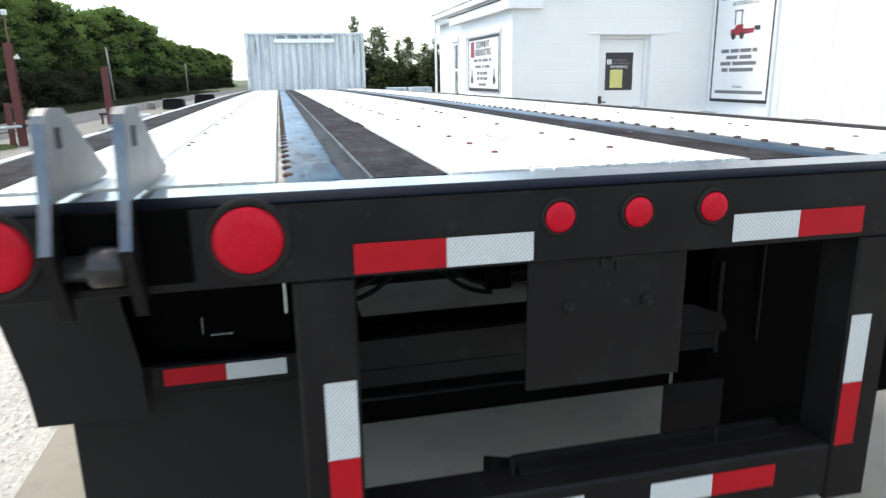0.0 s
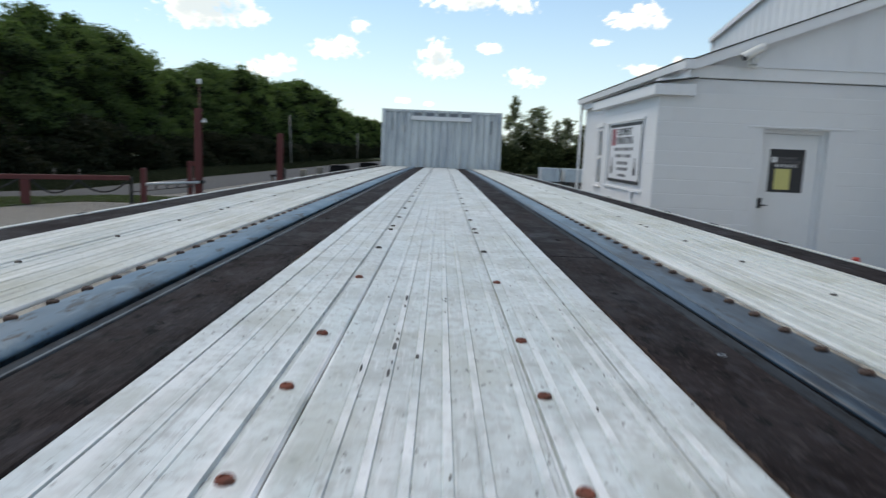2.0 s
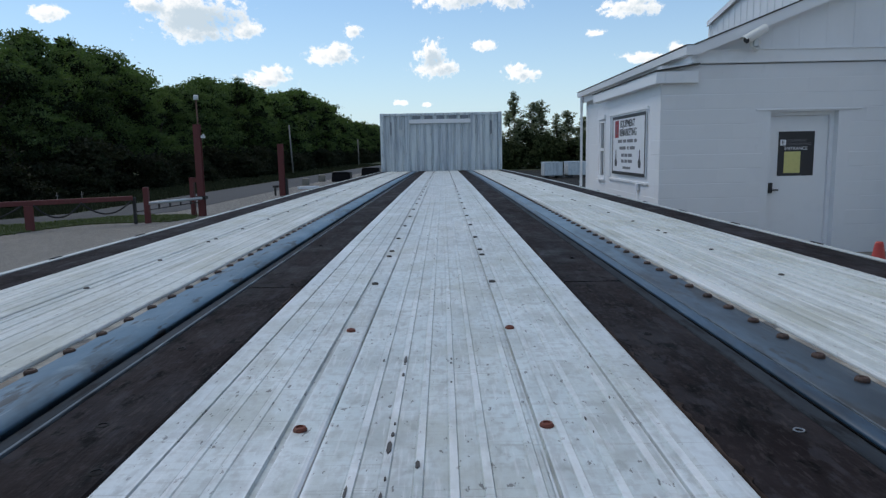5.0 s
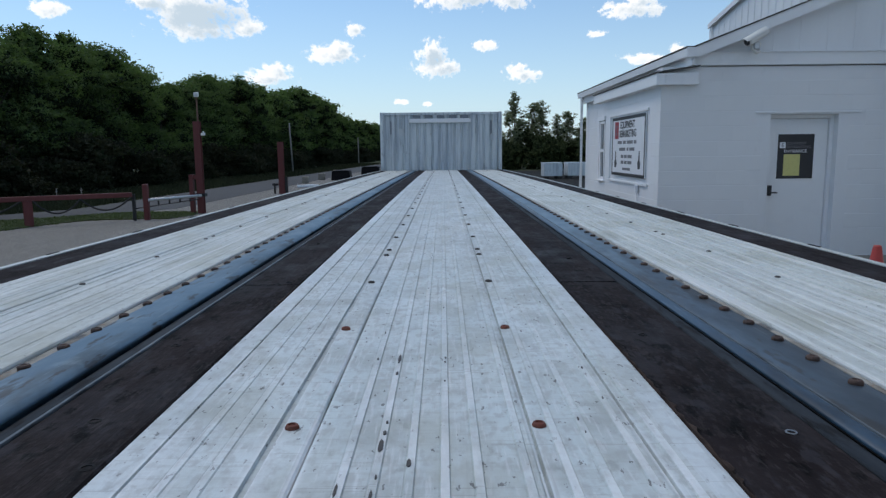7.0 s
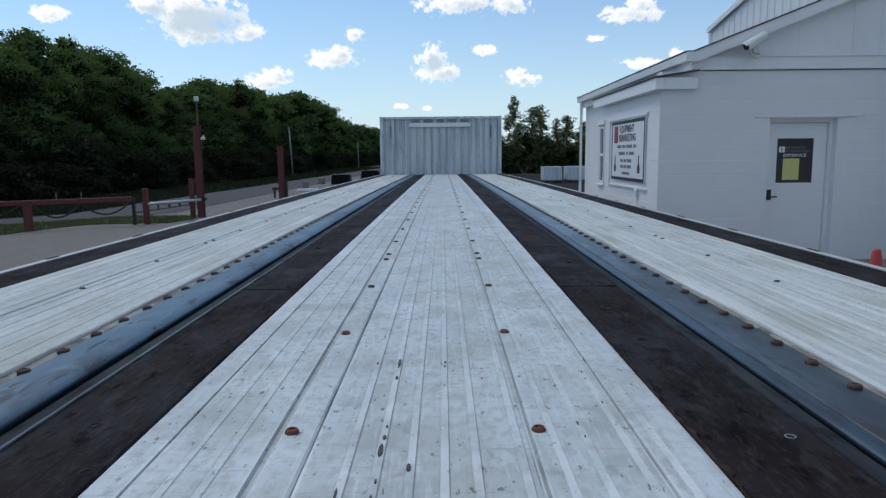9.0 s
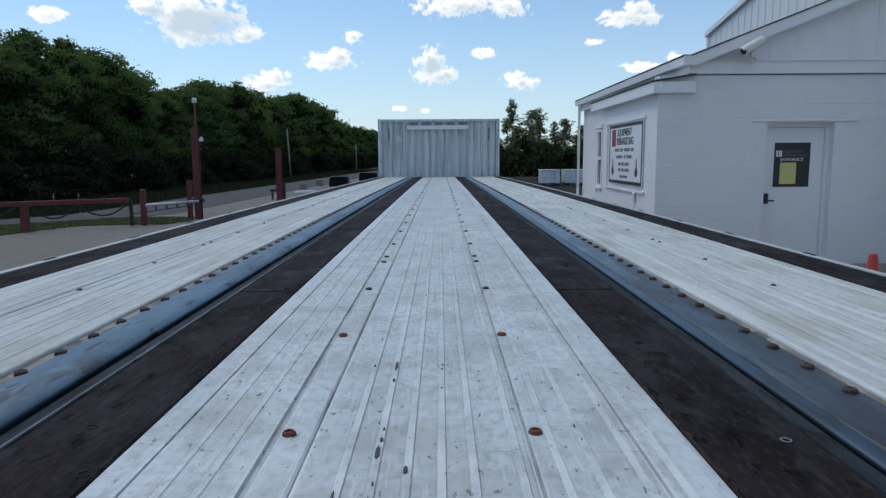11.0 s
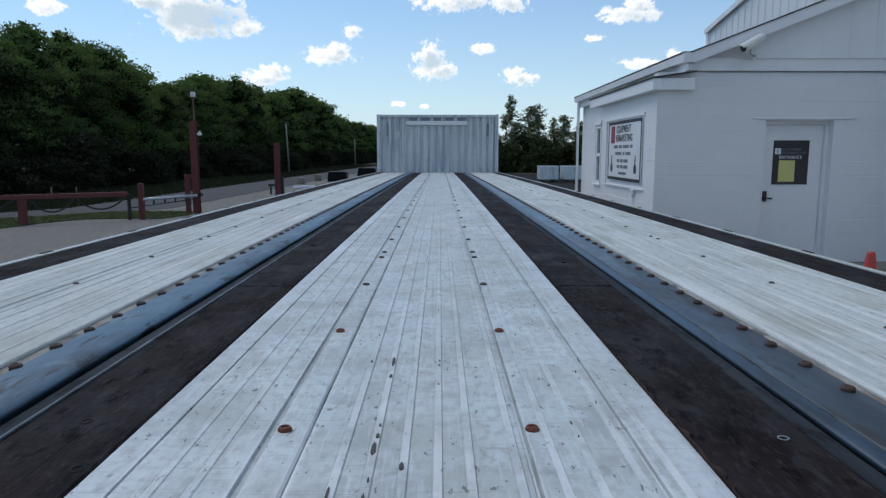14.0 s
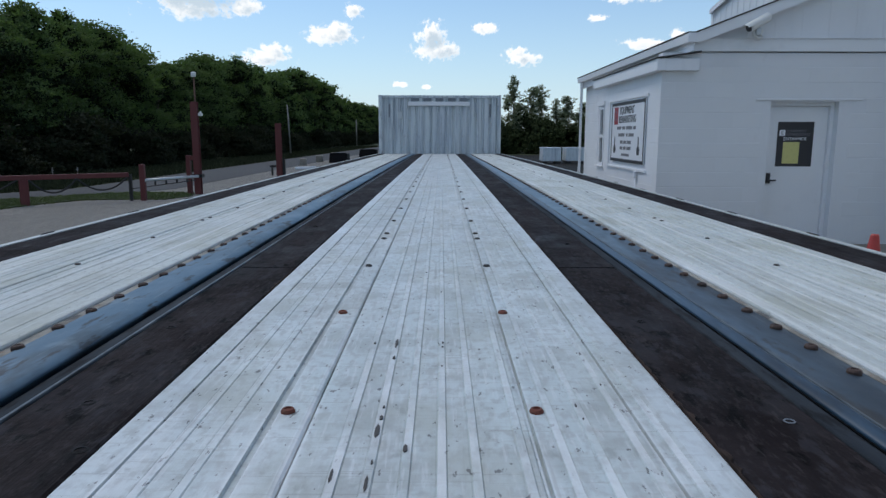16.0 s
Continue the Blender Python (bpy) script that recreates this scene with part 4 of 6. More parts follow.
def build_tail():
    P = lambda *rows, bevel=0.003: boxes(*rows, bevel=bevel)
    # rear sill: black face with a bright steel top edge
    part("rear_sill", P((-1.30, -0.022, 1.020, 1.30, 0.05, 1.1556), bevel=0.002), BLACK_PAINT, trailer, "black painted rear sill")
    part("sill_cap", boxes((-1.30, 0.0185, 1.1562, 1.30, 0.117, 1.1675), bevel=0.001), BLACK_EDGE, trailer, "worn bluish steel top edge")
    roll = [(0.018, 1.1560)] + [(0.018 - 0.0425 * math.sin(radians(a)), 1.1560 + 0.0112 * math.cos(radians(a))) for a in range(0, 91, 10)]
    part("sill_roll", plate(bmesh.new(), roll, "x", -1.30, 1.30), SILL_ROLL, trailer, "blue-black rolled front edge", True)
    # lamps in rubber collars
    turn = pose(0, 0, 0, 90, 0, 0)
    for x, r, w, lz in ((-1.084, 0.057, 0.014, 1.098), (-0.712, 0.056, 0.014, 1.098), (-0.1725, 0.0285, 0.008, 1.103), (-0.0175, 0.0285, 0.008, 1.103), (0.139, 0.0285, 0.008, 1.104)):
        at = pose(x, -0.022, lz) @ turn
        lamp = part("lamp", lathe(bmesh.new(), ((r + w, 0.0), (r + w, 0.003), (r + w * 0.6, 0.0065), (r + w * 0.2, 0.006), (r + 0.0006, 0.002), (0.004, 0.001)), 28, at), RUBBER, trailer, "black rubber lamp collar", True)
        part("lens", lathe(bmesh.new(), ((r, 0.0012), (r, 0.005), (r * 0.94, 0.0085), (r * 0.6, 0.0105), (r * 0.2, 0.011)), 28, at), RED_LENS, lamp, "red round lamp lens", True)

    def tape(x0, z0, x1, z1, y, mat, turn_up=False):
        part("reflective_tape", boxes((x0, y - 0.0012, z0, x1, y, z1)), mat, trailer, "red reflective tape" if mat is TAPE_RED else "silver reflective tape")
    F = -0.0225
    tape(-0.543, 1.026, -0.382, 1.079, F, TAPE_RED)
    tape(-0.3815, 1.026, -0.221, 1.079, F, TAPE_WHITE)
    tape(0.187, 1.031, 0.336, 1.085, F, TAPE_WHITE)
    tape(0.3365, 1.031, 0.487, 1.085, F, TAPE_RED)
    # guard frame below the sill: two legs and a bottom bar
    part("guard_leg", P((-0.648, -0.018, 0.40, -0.542, 0.085, 1.0195), bevel=0.005), BLACK_PAINT, trailer)
    part("guard_leg", P((0.494, -0.018, 0.40, 0.600, 0.085, 1.0195), bevel=0.005), BLACK_PAINT, trailer)
    part("guard_bar", P((-0.541, -0.018, 0.415, 0.493, 0.085, 0.545), bevel=0.006), BLACK_PAINT, trailer)
    G = -0.0185
    tape(-0.606, 0.677, -0.549, 0.829, G, TAPE_WHITE)
    tape(-0.606, 0.525, -0.549, 0.676, G, TAPE_RED)
    tape(0.499, 0.692, 0.548, 0.847, G, TAPE_WHITE)
    tape(0.499, 0.541, 0.548, 0.691, G, TAPE_RED)
    tape(0.051, 0.466, 0.197, 0.518, G, TAPE_WHITE)
    tape(0.1975, 0.466, 0.352, 0.518, G, TAPE_RED)
    tape(-0.26, 0.466, -0.10, 0.518, G, TAPE_WHITE)
    # number plate mount: a plain dark steel plate with two bolts and a slotted clip
    mount = part("plate_mount", P((-0.226, -0.010, 0.762, 0.100, -0.004, 1.0195), bevel=0.001), BLACK_PAINT, trailer, "dark grey steel mounting plate")
    for x in (-0.145, 0.018):
        bm = lathe(bmesh.new(), ((0.011, 0), (0.011, 0.006), (0.006, 0.006), (0.006, 0.016), (0.002, 0.017)), 6, pose(x, -0.010, 0.925) @ turn)
        part("bolt_head", bm, RUBBER, mount)
    part("clip", boxes((-0.083, -0.014, 0.998, -0.075, -0.0102, 1.016), (-0.062, -0.014, 1.010, -0.010, -0.0102, 1.0185), (-0.050, -0.014, 0.990, -0.046, -0.0102, 1.010)), RUBBER, mount)
    # hinge ears at the tail corner, with a tie rod between them
    upper = [(-0.055, 1.1765), (0.290, 1.1765), (0.292, 1.186), (0.085, 1.300), (0.065, 1.312), (-0.010, 1.314), (-0.030, 1.304), (-0.034, 1.292)]
    web = [(-0.055, 1.176), (-0.086, 1.108), (-0.084, 1.092), (-0.034, 0.990), (-0.0235, 0.986), (-0.0235, 1.176)]
    for x in (-0.990, -0.882):
        e = part("hinge_ear", plate(bmesh.new(), upper, "x", x - 0.009, x + 0.009), TAB_STEEL, trailer, "worn grey steel hinge ear")
        # black patch stands in for the shaded hole through the ear
        part("hole", plate(bmesh.new(), [(0.010, 1.252), (0.034, 1.252), (0.034, 1.284), (0.010, 1.284)], "x", x - 0.0098, x + 0.0098), SHADE_BLACK, e, "dark cut slot")
        part("ear_web", plate(bmesh.new(), web, "x", x - 0.009, x + 0.009), BLACK_PAINT, e, "black painted lower web")
        part("front_edge", plate(bmesh.new(), [(-0.0345, 1.292), (-0.0555, 1.176), (-0.0865, 1.108), (-0.0895, 1.108), (-0.0585, 1.176), (-0.0375, 1.293)], "x", x - 0.0085, x + 0.0085), BLACK_EDGE, e, "worn bluish steel edge")
    part("tie_rod", lathe(bmesh.new(), ((0.020, -0.088), (0.020, -0.056), (0.026, -0.052), (0.032, -0.046), (0.032, -0.004), (0.029, 0.0)), 18, pose(-0.892, -0.052, 1.078, 0, 90, 0)), HINGE_TUBE, trailer, "dark worn hinge tube", True)
    # the recess shade between the ears is in this plate's colour
    part("hinge_backing", P((-0.980, -0.030, 1.035, -0.800, -0.0225, 1.158)), SHADE_BLACK, trailer, "black hinge plate, recess shade in its colour")
    # bumper wing with tape, its hanger, the mud guard and the flap behind it
    part("bumper_wing", P((-1.03, 0.662, 0.535, -0.60, 0.690, 0.612)), BLACK_PAINT, trailer)
    tape(-1.0, 0.556, -0.840, 0.603, 0.6615, TAPE_RED)
    tape(-0.8395, 0.556, -0.680, 0.603, 0.6615, TAPE_WHITE)
    guard = [(-1.375, 0.93), (-1.368, 0.84), (-1.345, 0.72), (-1.322, 0.60), (-1.312, 0.49), (-1.055, 0.483), (-1.046, 0.495), (-1.046, 0.62), (-1.075, 0.80), (-1.08, 0.93)]
    part("mud_guard", plate(bmesh.new(), guard, "y", 0.64, 0.65), RUBBER, trailer, "black mud guard")
    # the right flap is coloured with its shade, the left is plain rubber
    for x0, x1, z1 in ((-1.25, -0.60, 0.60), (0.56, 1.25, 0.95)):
        part("mud_flap", boxes((x0, 0.70, 0.10, x1, 0.71, z1), bevel=0.003), RUBBER if x0 < 0 else SHADE_BLACK, trailer, "black rubber mud flap")
    # added plate that stands in for the unlit space behind the wing
    part("flap_backing", boxes((-1.25, 0.745, 0.55, -0.60, 0.755, 0.975)), SHADE_BLACK, trailer, "black backing plate added as shade")
    part("flap_hanger", rod(bmesh.new(), (-1.28, 0.675, 0.95), (-0.56, 0.675, 0.95), 0.016), BLACK_PAINT, trailer)
    # a pale strip put in for daylight through a gap, then small metal clips
    part("strap_end", boxes((-0.674, 0.650, 0.735, -0.665, 0.656, 0.828), bevel=0.001), RAIL_ALU, trailer, "pale strip in place of daylight through a gap")
    part("clip", boxes((-0.889, 0.650, 0.697, -0.8855, 0.655, 0.744), bevel=0.001), TAB_STEEL, trailer, "small grey metal clip")
    part("clip", boxes((-0.868, 0.650, 0.690, -0.812, 0.655, 0.695), bevel=0.001), TAB_STEEL, trailer, "small grey metal clip")
    part("flap_hanger", rod(bmesh.new(), (1.28, 0.725, 0.93), (0.50, 0.725, 0.95), 0.016), BLACK_PAINT, trailer)


build_tail()


def build_chassis():
    # beams and crossmembers carry the shade below the deck as colour
    for x in (-0.53, 0.53):
        part("main_beam", boxes((x - 0.065, 0.43, 0.98, x + 0.065, 14.3, 1.0), (x - 0.006, 0.43, 0.70, x + 0.006, 14.3, 0.98), (x - 0.065, 0.43, 0.68, x + 0.065, 14.3, 0.70)), SHADE_BLACK, trailer)
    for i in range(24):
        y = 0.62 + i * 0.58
        part("crossmember", boxes((-1.24, y - 0.03, 1.012, 1.24, y + 0.03, 1.085), bevel=0.0), SHADE_BLACK, trailer)
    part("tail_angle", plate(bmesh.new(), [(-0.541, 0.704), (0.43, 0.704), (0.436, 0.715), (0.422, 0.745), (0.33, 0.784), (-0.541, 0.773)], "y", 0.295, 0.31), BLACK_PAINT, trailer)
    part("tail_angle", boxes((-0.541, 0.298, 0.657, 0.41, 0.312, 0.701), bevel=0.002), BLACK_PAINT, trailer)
    # added channel, coloured as the unlit band below the tail
    part("tail_channel", boxes((-0.541, 0.325, 0.552, 0.30, 0.37, 0.656), bevel=0.002), SHADE_BLACK, trailer, "black channel, shade in its colour")
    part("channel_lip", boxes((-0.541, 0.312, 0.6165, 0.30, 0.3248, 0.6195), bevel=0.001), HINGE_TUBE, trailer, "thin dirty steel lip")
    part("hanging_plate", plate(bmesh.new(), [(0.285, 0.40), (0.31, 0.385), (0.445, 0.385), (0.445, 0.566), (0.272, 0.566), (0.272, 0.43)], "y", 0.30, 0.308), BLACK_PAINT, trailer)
    # added panel coloured as the unlit corner; two strips stand for its glossy streaks
    part("side_panel", boxes((0.452, 0.40, 0.40, 1.20, 0.412, 1.0), bevel=0.002), SHADE_BLACK, trailer, "black inner panel, shade in its colour")
    part("strap", boxes((0.470, 0.385, 0.60, 0.482, 0.391, 0.86), bevel=0.002), BLACK_PAINT, trailer)
    part("strap", boxes((0.60, 0.385, 0.62, 0.607, 0.391, 0.95), bevel=0.002), BLACK_PAINT, trailer)
    tyre_prof = ((0.26, -0.11), (0.36, -0.128), (0.44, -0.13), (0.485, -0.11), (0.497, -0.085), (0.500, 0.0), (0.497, 0.085), (0.485, 0.11), (0.44, 0.13), (0.36, 0.128), (0.26, 0.11))
    rim_prof = ((0.10, -0.02), (0.15, -0.03), (0.20, -0.10), (0.262, -0.115), (0.262, 0.115), (0.20, 0.10), (0.15, 0.05), (0.06, 0.06))
    # added beam whose colour fills in the shade around the axle
    part("suspension_beam", boxes((-0.52, 1.00, 0.40, 0.52, 1.10, 0.545), bevel=0.01), SHADE_BLACK, trailer)
    first = None
    for y in (1.80, 3.05):
        part("axle", rod(bmesh.new(), (-0.95, y, 0.5), (0.95, y, 0.5), 0.064, 16), BLACK_PAINT, trailer)
        for x in (-1.13, -0.80, 0.80, 1.13):
            m = pose(x, y, 0.508, 0, 90, 0)
            if first is None:
                w = part("wheel", lathe(bmesh.new(), tyre_prof, 36), RUBBER, trailer, "black truck tyre on a steel rim", True)
                r = part("rim", lathe(bmesh.new(), rim_prof, 24), BLACK_PAINT, w, "dark steel wheel rim", True)
                w.matrix_basis = m
                first = (w, r)
            else:
                w = new("wheel", first[0].data)
                w.parent, w.matrix_basis = trailer, m
                r = new("rim", first[1].data)
                r.parent = w
        for x in (-0.53, 0.53):
            part("air_spring", lathe(bmesh.new(), ((0.09, 0.50), (0.12, 0.53), (0.125, 0.57), (0.115, 0.60), (0.125, 0.63), (0.12, 0.66), (0.09, 0.679)), 18, pose(x, y + 0.35, 0)), RUBBER, trailer, "black rubber air spring", True)
            part("trailing_arm", boxes((x - 0.04, y - 0.5, 0.44, x + 0.04, y + 0.45, 0.499), bevel=0.006), BLACK_PAINT, trailer)
    part("air_tank", lathe(bmesh.new(), ((0.05, -0.36), (0.12, -0.34), (0.145, -0.30), (0.145, 0.30), (0.12, 0.34), (0.05, 0.36)), 20, pose(0.0, 4.6, 0.80, 0, 90, 0)), BLACK_PAINT, trailer, smooth_shade=True)
    for x0, x1, low, flip in ((-0.56, -0.385, 0.852, False), (-0.56, -0.360, 0.824, False), (-0.150, -0.318, 0.812, True), (-0.150, -0.298, 0.836, True)):
        pts = [(x0 + (x1 - x0) * math.sin(k / 12 * math.pi / 2), 0.42 + (0.03 if flip else 0.0) + 0.002 * k, low + (1.0 - low) * (1 - math.cos(k / 12 * math.pi / 2))) for k in range(13)]
        part("air_hose", tube(bmesh.new(), pts, 0.0065), HOSE, trailer, smooth_shade=True)
    part("valve_block", boxes((-0.17, 0.44, 0.82, -0.10, 0.52, 0.985), (-0.205, 0.46, 0.84, -0.1705, 0.50, 0.875), bevel=0.004), SHADE_BLACK, trailer)
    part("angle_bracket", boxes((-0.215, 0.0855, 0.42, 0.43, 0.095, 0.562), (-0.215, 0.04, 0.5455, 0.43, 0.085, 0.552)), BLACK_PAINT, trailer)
    part("bracket_gusset", plate(bmesh.new(), [(0.0955, 0.555), (0.285, 0.448), (0.285, 0.40), (0.0955, 0.40)], "x", -0.223, -0.215), SHADE_BLACK, trailer)
    for x in (-0.23, 0.245):
        part("bracket_pin", rod(bmesh.new(), (x, 0.05, 0.5455), (x, 0.05, 0.585), 0.006), BLACK_PAINT, trailer)


build_chassis()


def build_bulkhead():
    y, z0, z1 = LENGTH, DECK + sag(LENGTH) - 0.03, 2.318
    b = part("bulkhead", boxes((-1.275, y + 0.062, z0, 1.275, y + 0.07, z1 - 0.02)), WHITE_METAL, trailer, "white painted ribbed metal front bulkhead")
    # trapezoid corrugation across the middle
    prof, x = [(-1.2145, y + 0.054)], -1.10
    while x < 1.08:
        prof += [(x, y + 0.054), (x + 0.014, y + 0.018), (x + 0.108, y + 0.018), (x + 0.122, y + 0.054)]
        x += 0.1555
    prof += [(1.2145, y + 0.054)]
    bm = bmesh.new()
    lo = [bm.verts.new((u, v, z0 + 0.01)) for u, v in prof]
    hi = [bm.verts.new((u, v, z1 - 0.055)) for u, v in prof]
    for i in range(len(prof) - 1):
        bm.faces.new((lo[i], lo[i + 1], hi[i + 1], hi[i]))
    part("ribbed_sheet", bm, WHITE_METAL, b)
    for s in (-1, 1):
        part("corner_post", boxes((s * 1.215, y - 0.02, z0, s * 1.288, y + 0.075, z1 + 0.005), bevel=0.006), WHITE_METAL, b)
        part("slot", boxes((s * 1.045, y + 0.004, 1.868, s * 1.075, y + 0.019, 2.14)), SLOT_GREY, b, "dark slotted strip")
    part("top_rail", boxes((-1.2145, y - 0.012, z1 - 0.055, 1.2145, y + 0.07, z1), bevel=0.006), WHITE_METAL, b)
    part("shelf_rail", boxes((-0.672, y - 0.045, 2.100, 0.626, y + 0.018, 2.185), bevel=0.008), WHITE_TRIM, b, "white horizontal box rail")
    # grey patches that paint in the shade of openings above the rail
    for k in range(5):
        x = -0.60 + 0.255 * k
        part("slot", boxes((x, y + 0.006, 2.192, x + 0.165, y + 0.0145, 2.258)), SLOT_GREY, b, "grey patch coloured as a shaded opening")
    part("label_plate", boxes((-0.885, y + 0.014, 1.836, -0.785, y + 0.019, 1.978)), GALV, b)


build_bulkhead()

# ---- white block building with a low gable, and the ribbed metal hall behind it ----
WALL_Y, INNER_X, HALL_X = 9.40, 3.46, 6.55
BUMP_X, BUMP_END = 2.985, 12.5
office = thing("block_building", "white painted block office with a low gable roof", "building")


def build_office():
    top = 2.586
    dx0, dx1, dz = 4.485, 5.405, 1.95
    # front wall with the door opening through it
    front = part("front_wall", boxes((BUMP_X + 0.005, WALL_Y + 0.006, 0, dx0, WALL_Y + 0.2, top), (dx1, WALL_Y + 0.006, 0, HALL_X, WALL_Y + 0.2, top), (dx0, WALL_Y + 0.006, dz, dx1, WALL_Y + 0.2, top)), WHITE_BLOCK, office)
    bump = part("bay_wall", boxes((BUMP_X + 0.006, WALL_Y + 0.2005, 0, BUMP_X + 0.2, BUMP_END, 2.345), (BUMP_X + 0.2, BUMP_END - 0.2, 0, INNER_X, BUMP_END, 2.345)), WHITE_BLOCK, office)
    side = part("side_wall", boxes((INNER_X + 0.006, BUMP_END + 0.001, 0, INNER_X + 0.2, 14.54, 2.80), (INNER_X + 0.006, 15.01, 0, INNER_X + 0.2, 16.30, 2.80), (INNER_X + 0.006, 14.54, 0, INNER_X + 0.2, 15.01, 0.85), (INNER_X + 0.006, 14.54, 2.11, INNER_X + 0.2, 15.01, 2.80)), WHITE_BLOCK, office)
    part("rear_wall", boxes((INNER_X, 16.3005, 0, HALL_X, 16.45, 2.8)), WHITE_BLOCK, office)
    # gable above the trim band, with upright battens
    rise = 0.385
    slope = lambda x: 2.80 + (x - 3.38) * rise
    gable = part("gable", plate(bmesh.new(), [(3.47, 2.60), (HALL_X, 2.60), (HALL_X, slope(HALL_X) - 0.02), (3.47, slope(3.47) - 0.02)], "y", WALL_Y + 0.02, WALL_Y + 0.12), WHITE_SIDING, office)
    for i in range(8):
        x = 3.75 + i * 0.36
        part("batten", boxes((x - 0.012, WALL_Y + 0.0155, 2.772, x + 0.012, WALL_Y + 0.0195, slope(x) - 0.09)), WHITE_SIDING, gable)
    part("trim_band", boxes((3.40, WALL_Y - 0.045, 2.600, HALL_X - 0.002, WALL_Y + 0.019, 2.770), bevel=0.005), WHITE_TRIM, office)
    part("drip_strip", boxes((3.40, WALL_Y - 0.068, 2.762, HALL_X - 0.002, WALL_Y - 0.0455, 2.770)), WHITE_TRIM, office)
    # roof slab, rake board and eave board with gutter
    ov = 0.16
    e = 3.36
    part("roof", plate(bmesh.new(), [(e, slope(e) + 0.03), (HALL_X - 0.002, slope(HALL_X) + 0.03), (HALL_X - 0.002, slope(HALL_X) + 0.05), (e, slope(e) + 0.05)], "y", WALL_Y - ov, 16.56), SHINGLE, office, "dark shingled low roof")
    part("rake_board", plate(bmesh.new(), [(e, slope(e) - 0.115), (HALL_X - 0.002, slope(HALL_X) - 0.115), (HALL_X - 0.002, slope(HALL_X) + 0.029), (e, slope(e) + 0.029)], "y", WALL_Y - ov + 0.012, WALL_Y - ov + 0.05), WHITE_TRIM, office)
    part("soffit", plate(bmesh.new(), [(e, slope(e) - 0.085), (HALL_X - 0.002, slope(HALL_X) - 0.085), (HALL_X - 0.002, slope(HALL_X) - 0.07), (e, slope(e) - 0.07)], "y", WALL_Y - ov + 0.051, WALL_Y + 0.012), WHITE_TRIM, office)
    part("eave_board", boxes((e - 0.01, WALL_Y - ov + 0.012, slope(e) - 0.12, e + 0.03, 16.55, slope(e) + 0.03)), WHITE_TRIM, office)
    part("frieze_board", boxes((e - 0.005, WALL_Y + 0.121, 2.575, e + 0.029, 16.5, slope(e) - 0.121)), WHITE_TRIM, office)
    part("gutter_end", boxes((e - 0.105, WALL_Y - ov - 0.004, slope(e) - 0.092, e + 0.03, WALL_Y - ov + 0.0015, slope(e) + 0.029)), WHITE_TRIM, office)
    part("eave_return", boxes((e + 0.0305, WALL_Y - ov + 0.055, 2.775, 3.60, WALL_Y + 0.0, 2.79), (e - 0.0095, WALL_Y - ov + 0.051, 2.602, e + 0.0295, WALL_Y + 0.12, slope(e) - 0.121)), WHITE_TRIM, office)
    part("eave_soffit", boxes((e + 0.03, WALL_Y + 0.121, slope(e) - 0.11, INNER_X + 0.006, 16.55, slope(e) - 0.095)), WHITE_TRIM, office)
    gut = [(e - 0.02, slope(e) + 0.02), (e - 0.012, slope(e) + 0.02), (e - 0.012, slope(e) - 0.07), (e - 0.08, slope(e) - 0.07), (e - 0.095, slope(e) + 0.02), (e - 0.103, slope(e) + 0.02), (e - 0.09, slope(e) - 0.08), (e - 0.02, slope(e) - 0.08)]
    part("gutter", plate(bmesh.new(), gut, "y", WALL_Y - ov + 0.002, 16.55), WHITE_TRIM, office)
    part("drip_edge", boxes((e - 0.108, WALL_Y - ov + 0.002, slope(e) + 0.0295, e - 0.001, 16.55, slope(e) + 0.044)), SHINGLE, office, "dark roof edge above the gutter")
    part("downpipe", tube(bmesh.new(), [(e - 0.055, 16.25, slope(e) - 0.075), (e - 0.055, 16.25, 0.25), (e - 0.12, 16.25, 0.12)], 0.036, 8), WHITE_TRIM, office)
    # capped boarding round the top of the bay
    part("bay_fascia", boxes((BUMP_X - 0.10, WALL_Y - 0.10, 2.346, BUMP_X + 0.02, 13.1, 2.50), (BUMP_X + 0.0205, WALL_Y - 0.10, 2.346, 3.45, WALL_Y + 0.004, 2.50), bevel=0.006), WHITE_TRIM, office)
    part("bay_roof", plate(bmesh.new(), [(BUMP_X - 0.115, 2.501), (3.46, 2.585), (3.46, 2.60), (BUMP_X - 0.115, 2.516)], "y", WALL_Y - 0.115, 13.12), SHINGLE, office, "dark shingled bay roof")
    part("lintel_trim", boxes((4.27, WALL_Y - 0.018, 1.968, 5.70, WALL_Y + 0.0, 1.99), bevel=0.003), WHITE_TRIM, office)
    # door in its recess
    part("door_jamb", boxes((dx0 + 0.001, WALL_Y + 0.11, 0, dx0 + 0.05, WALL_Y + 0.21, dz - 0.001), (dx1 - 0.05, WALL_Y + 0.11, 0, dx1 - 0.001, WALL_Y + 0.21, dz - 0.001), (dx0 + 0.05, WALL_Y + 0.11, dz - 0.05, dx1 - 0.05, WALL_Y + 0.21, dz - 0.001)), WHITE_TRIM, office)
    door = part("door", boxes((dx0 + 0.052, WALL_Y + 0.15, 0.02, dx1 - 0.0535, WALL_Y + 0.19, dz - 0.0545), bevel=0.003), DOOR_PAINT, office, "closed white steel entrance door")
    part("handle", boxes((4.555, WALL_Y + 0.125, 0.84, 4.61, WALL_Y + 0.149, 0.985), (4.575, WALL_Y + 0.095, 0.875, 4.68, WALL_Y + 0.115, 0.895), (4.575, WALL_Y + 0.11, 0.875, 4.595, WALL_Y + 0.126, 0.895), bevel=0.003), SIGN_BLACK, door, "black lever handle with keypad")
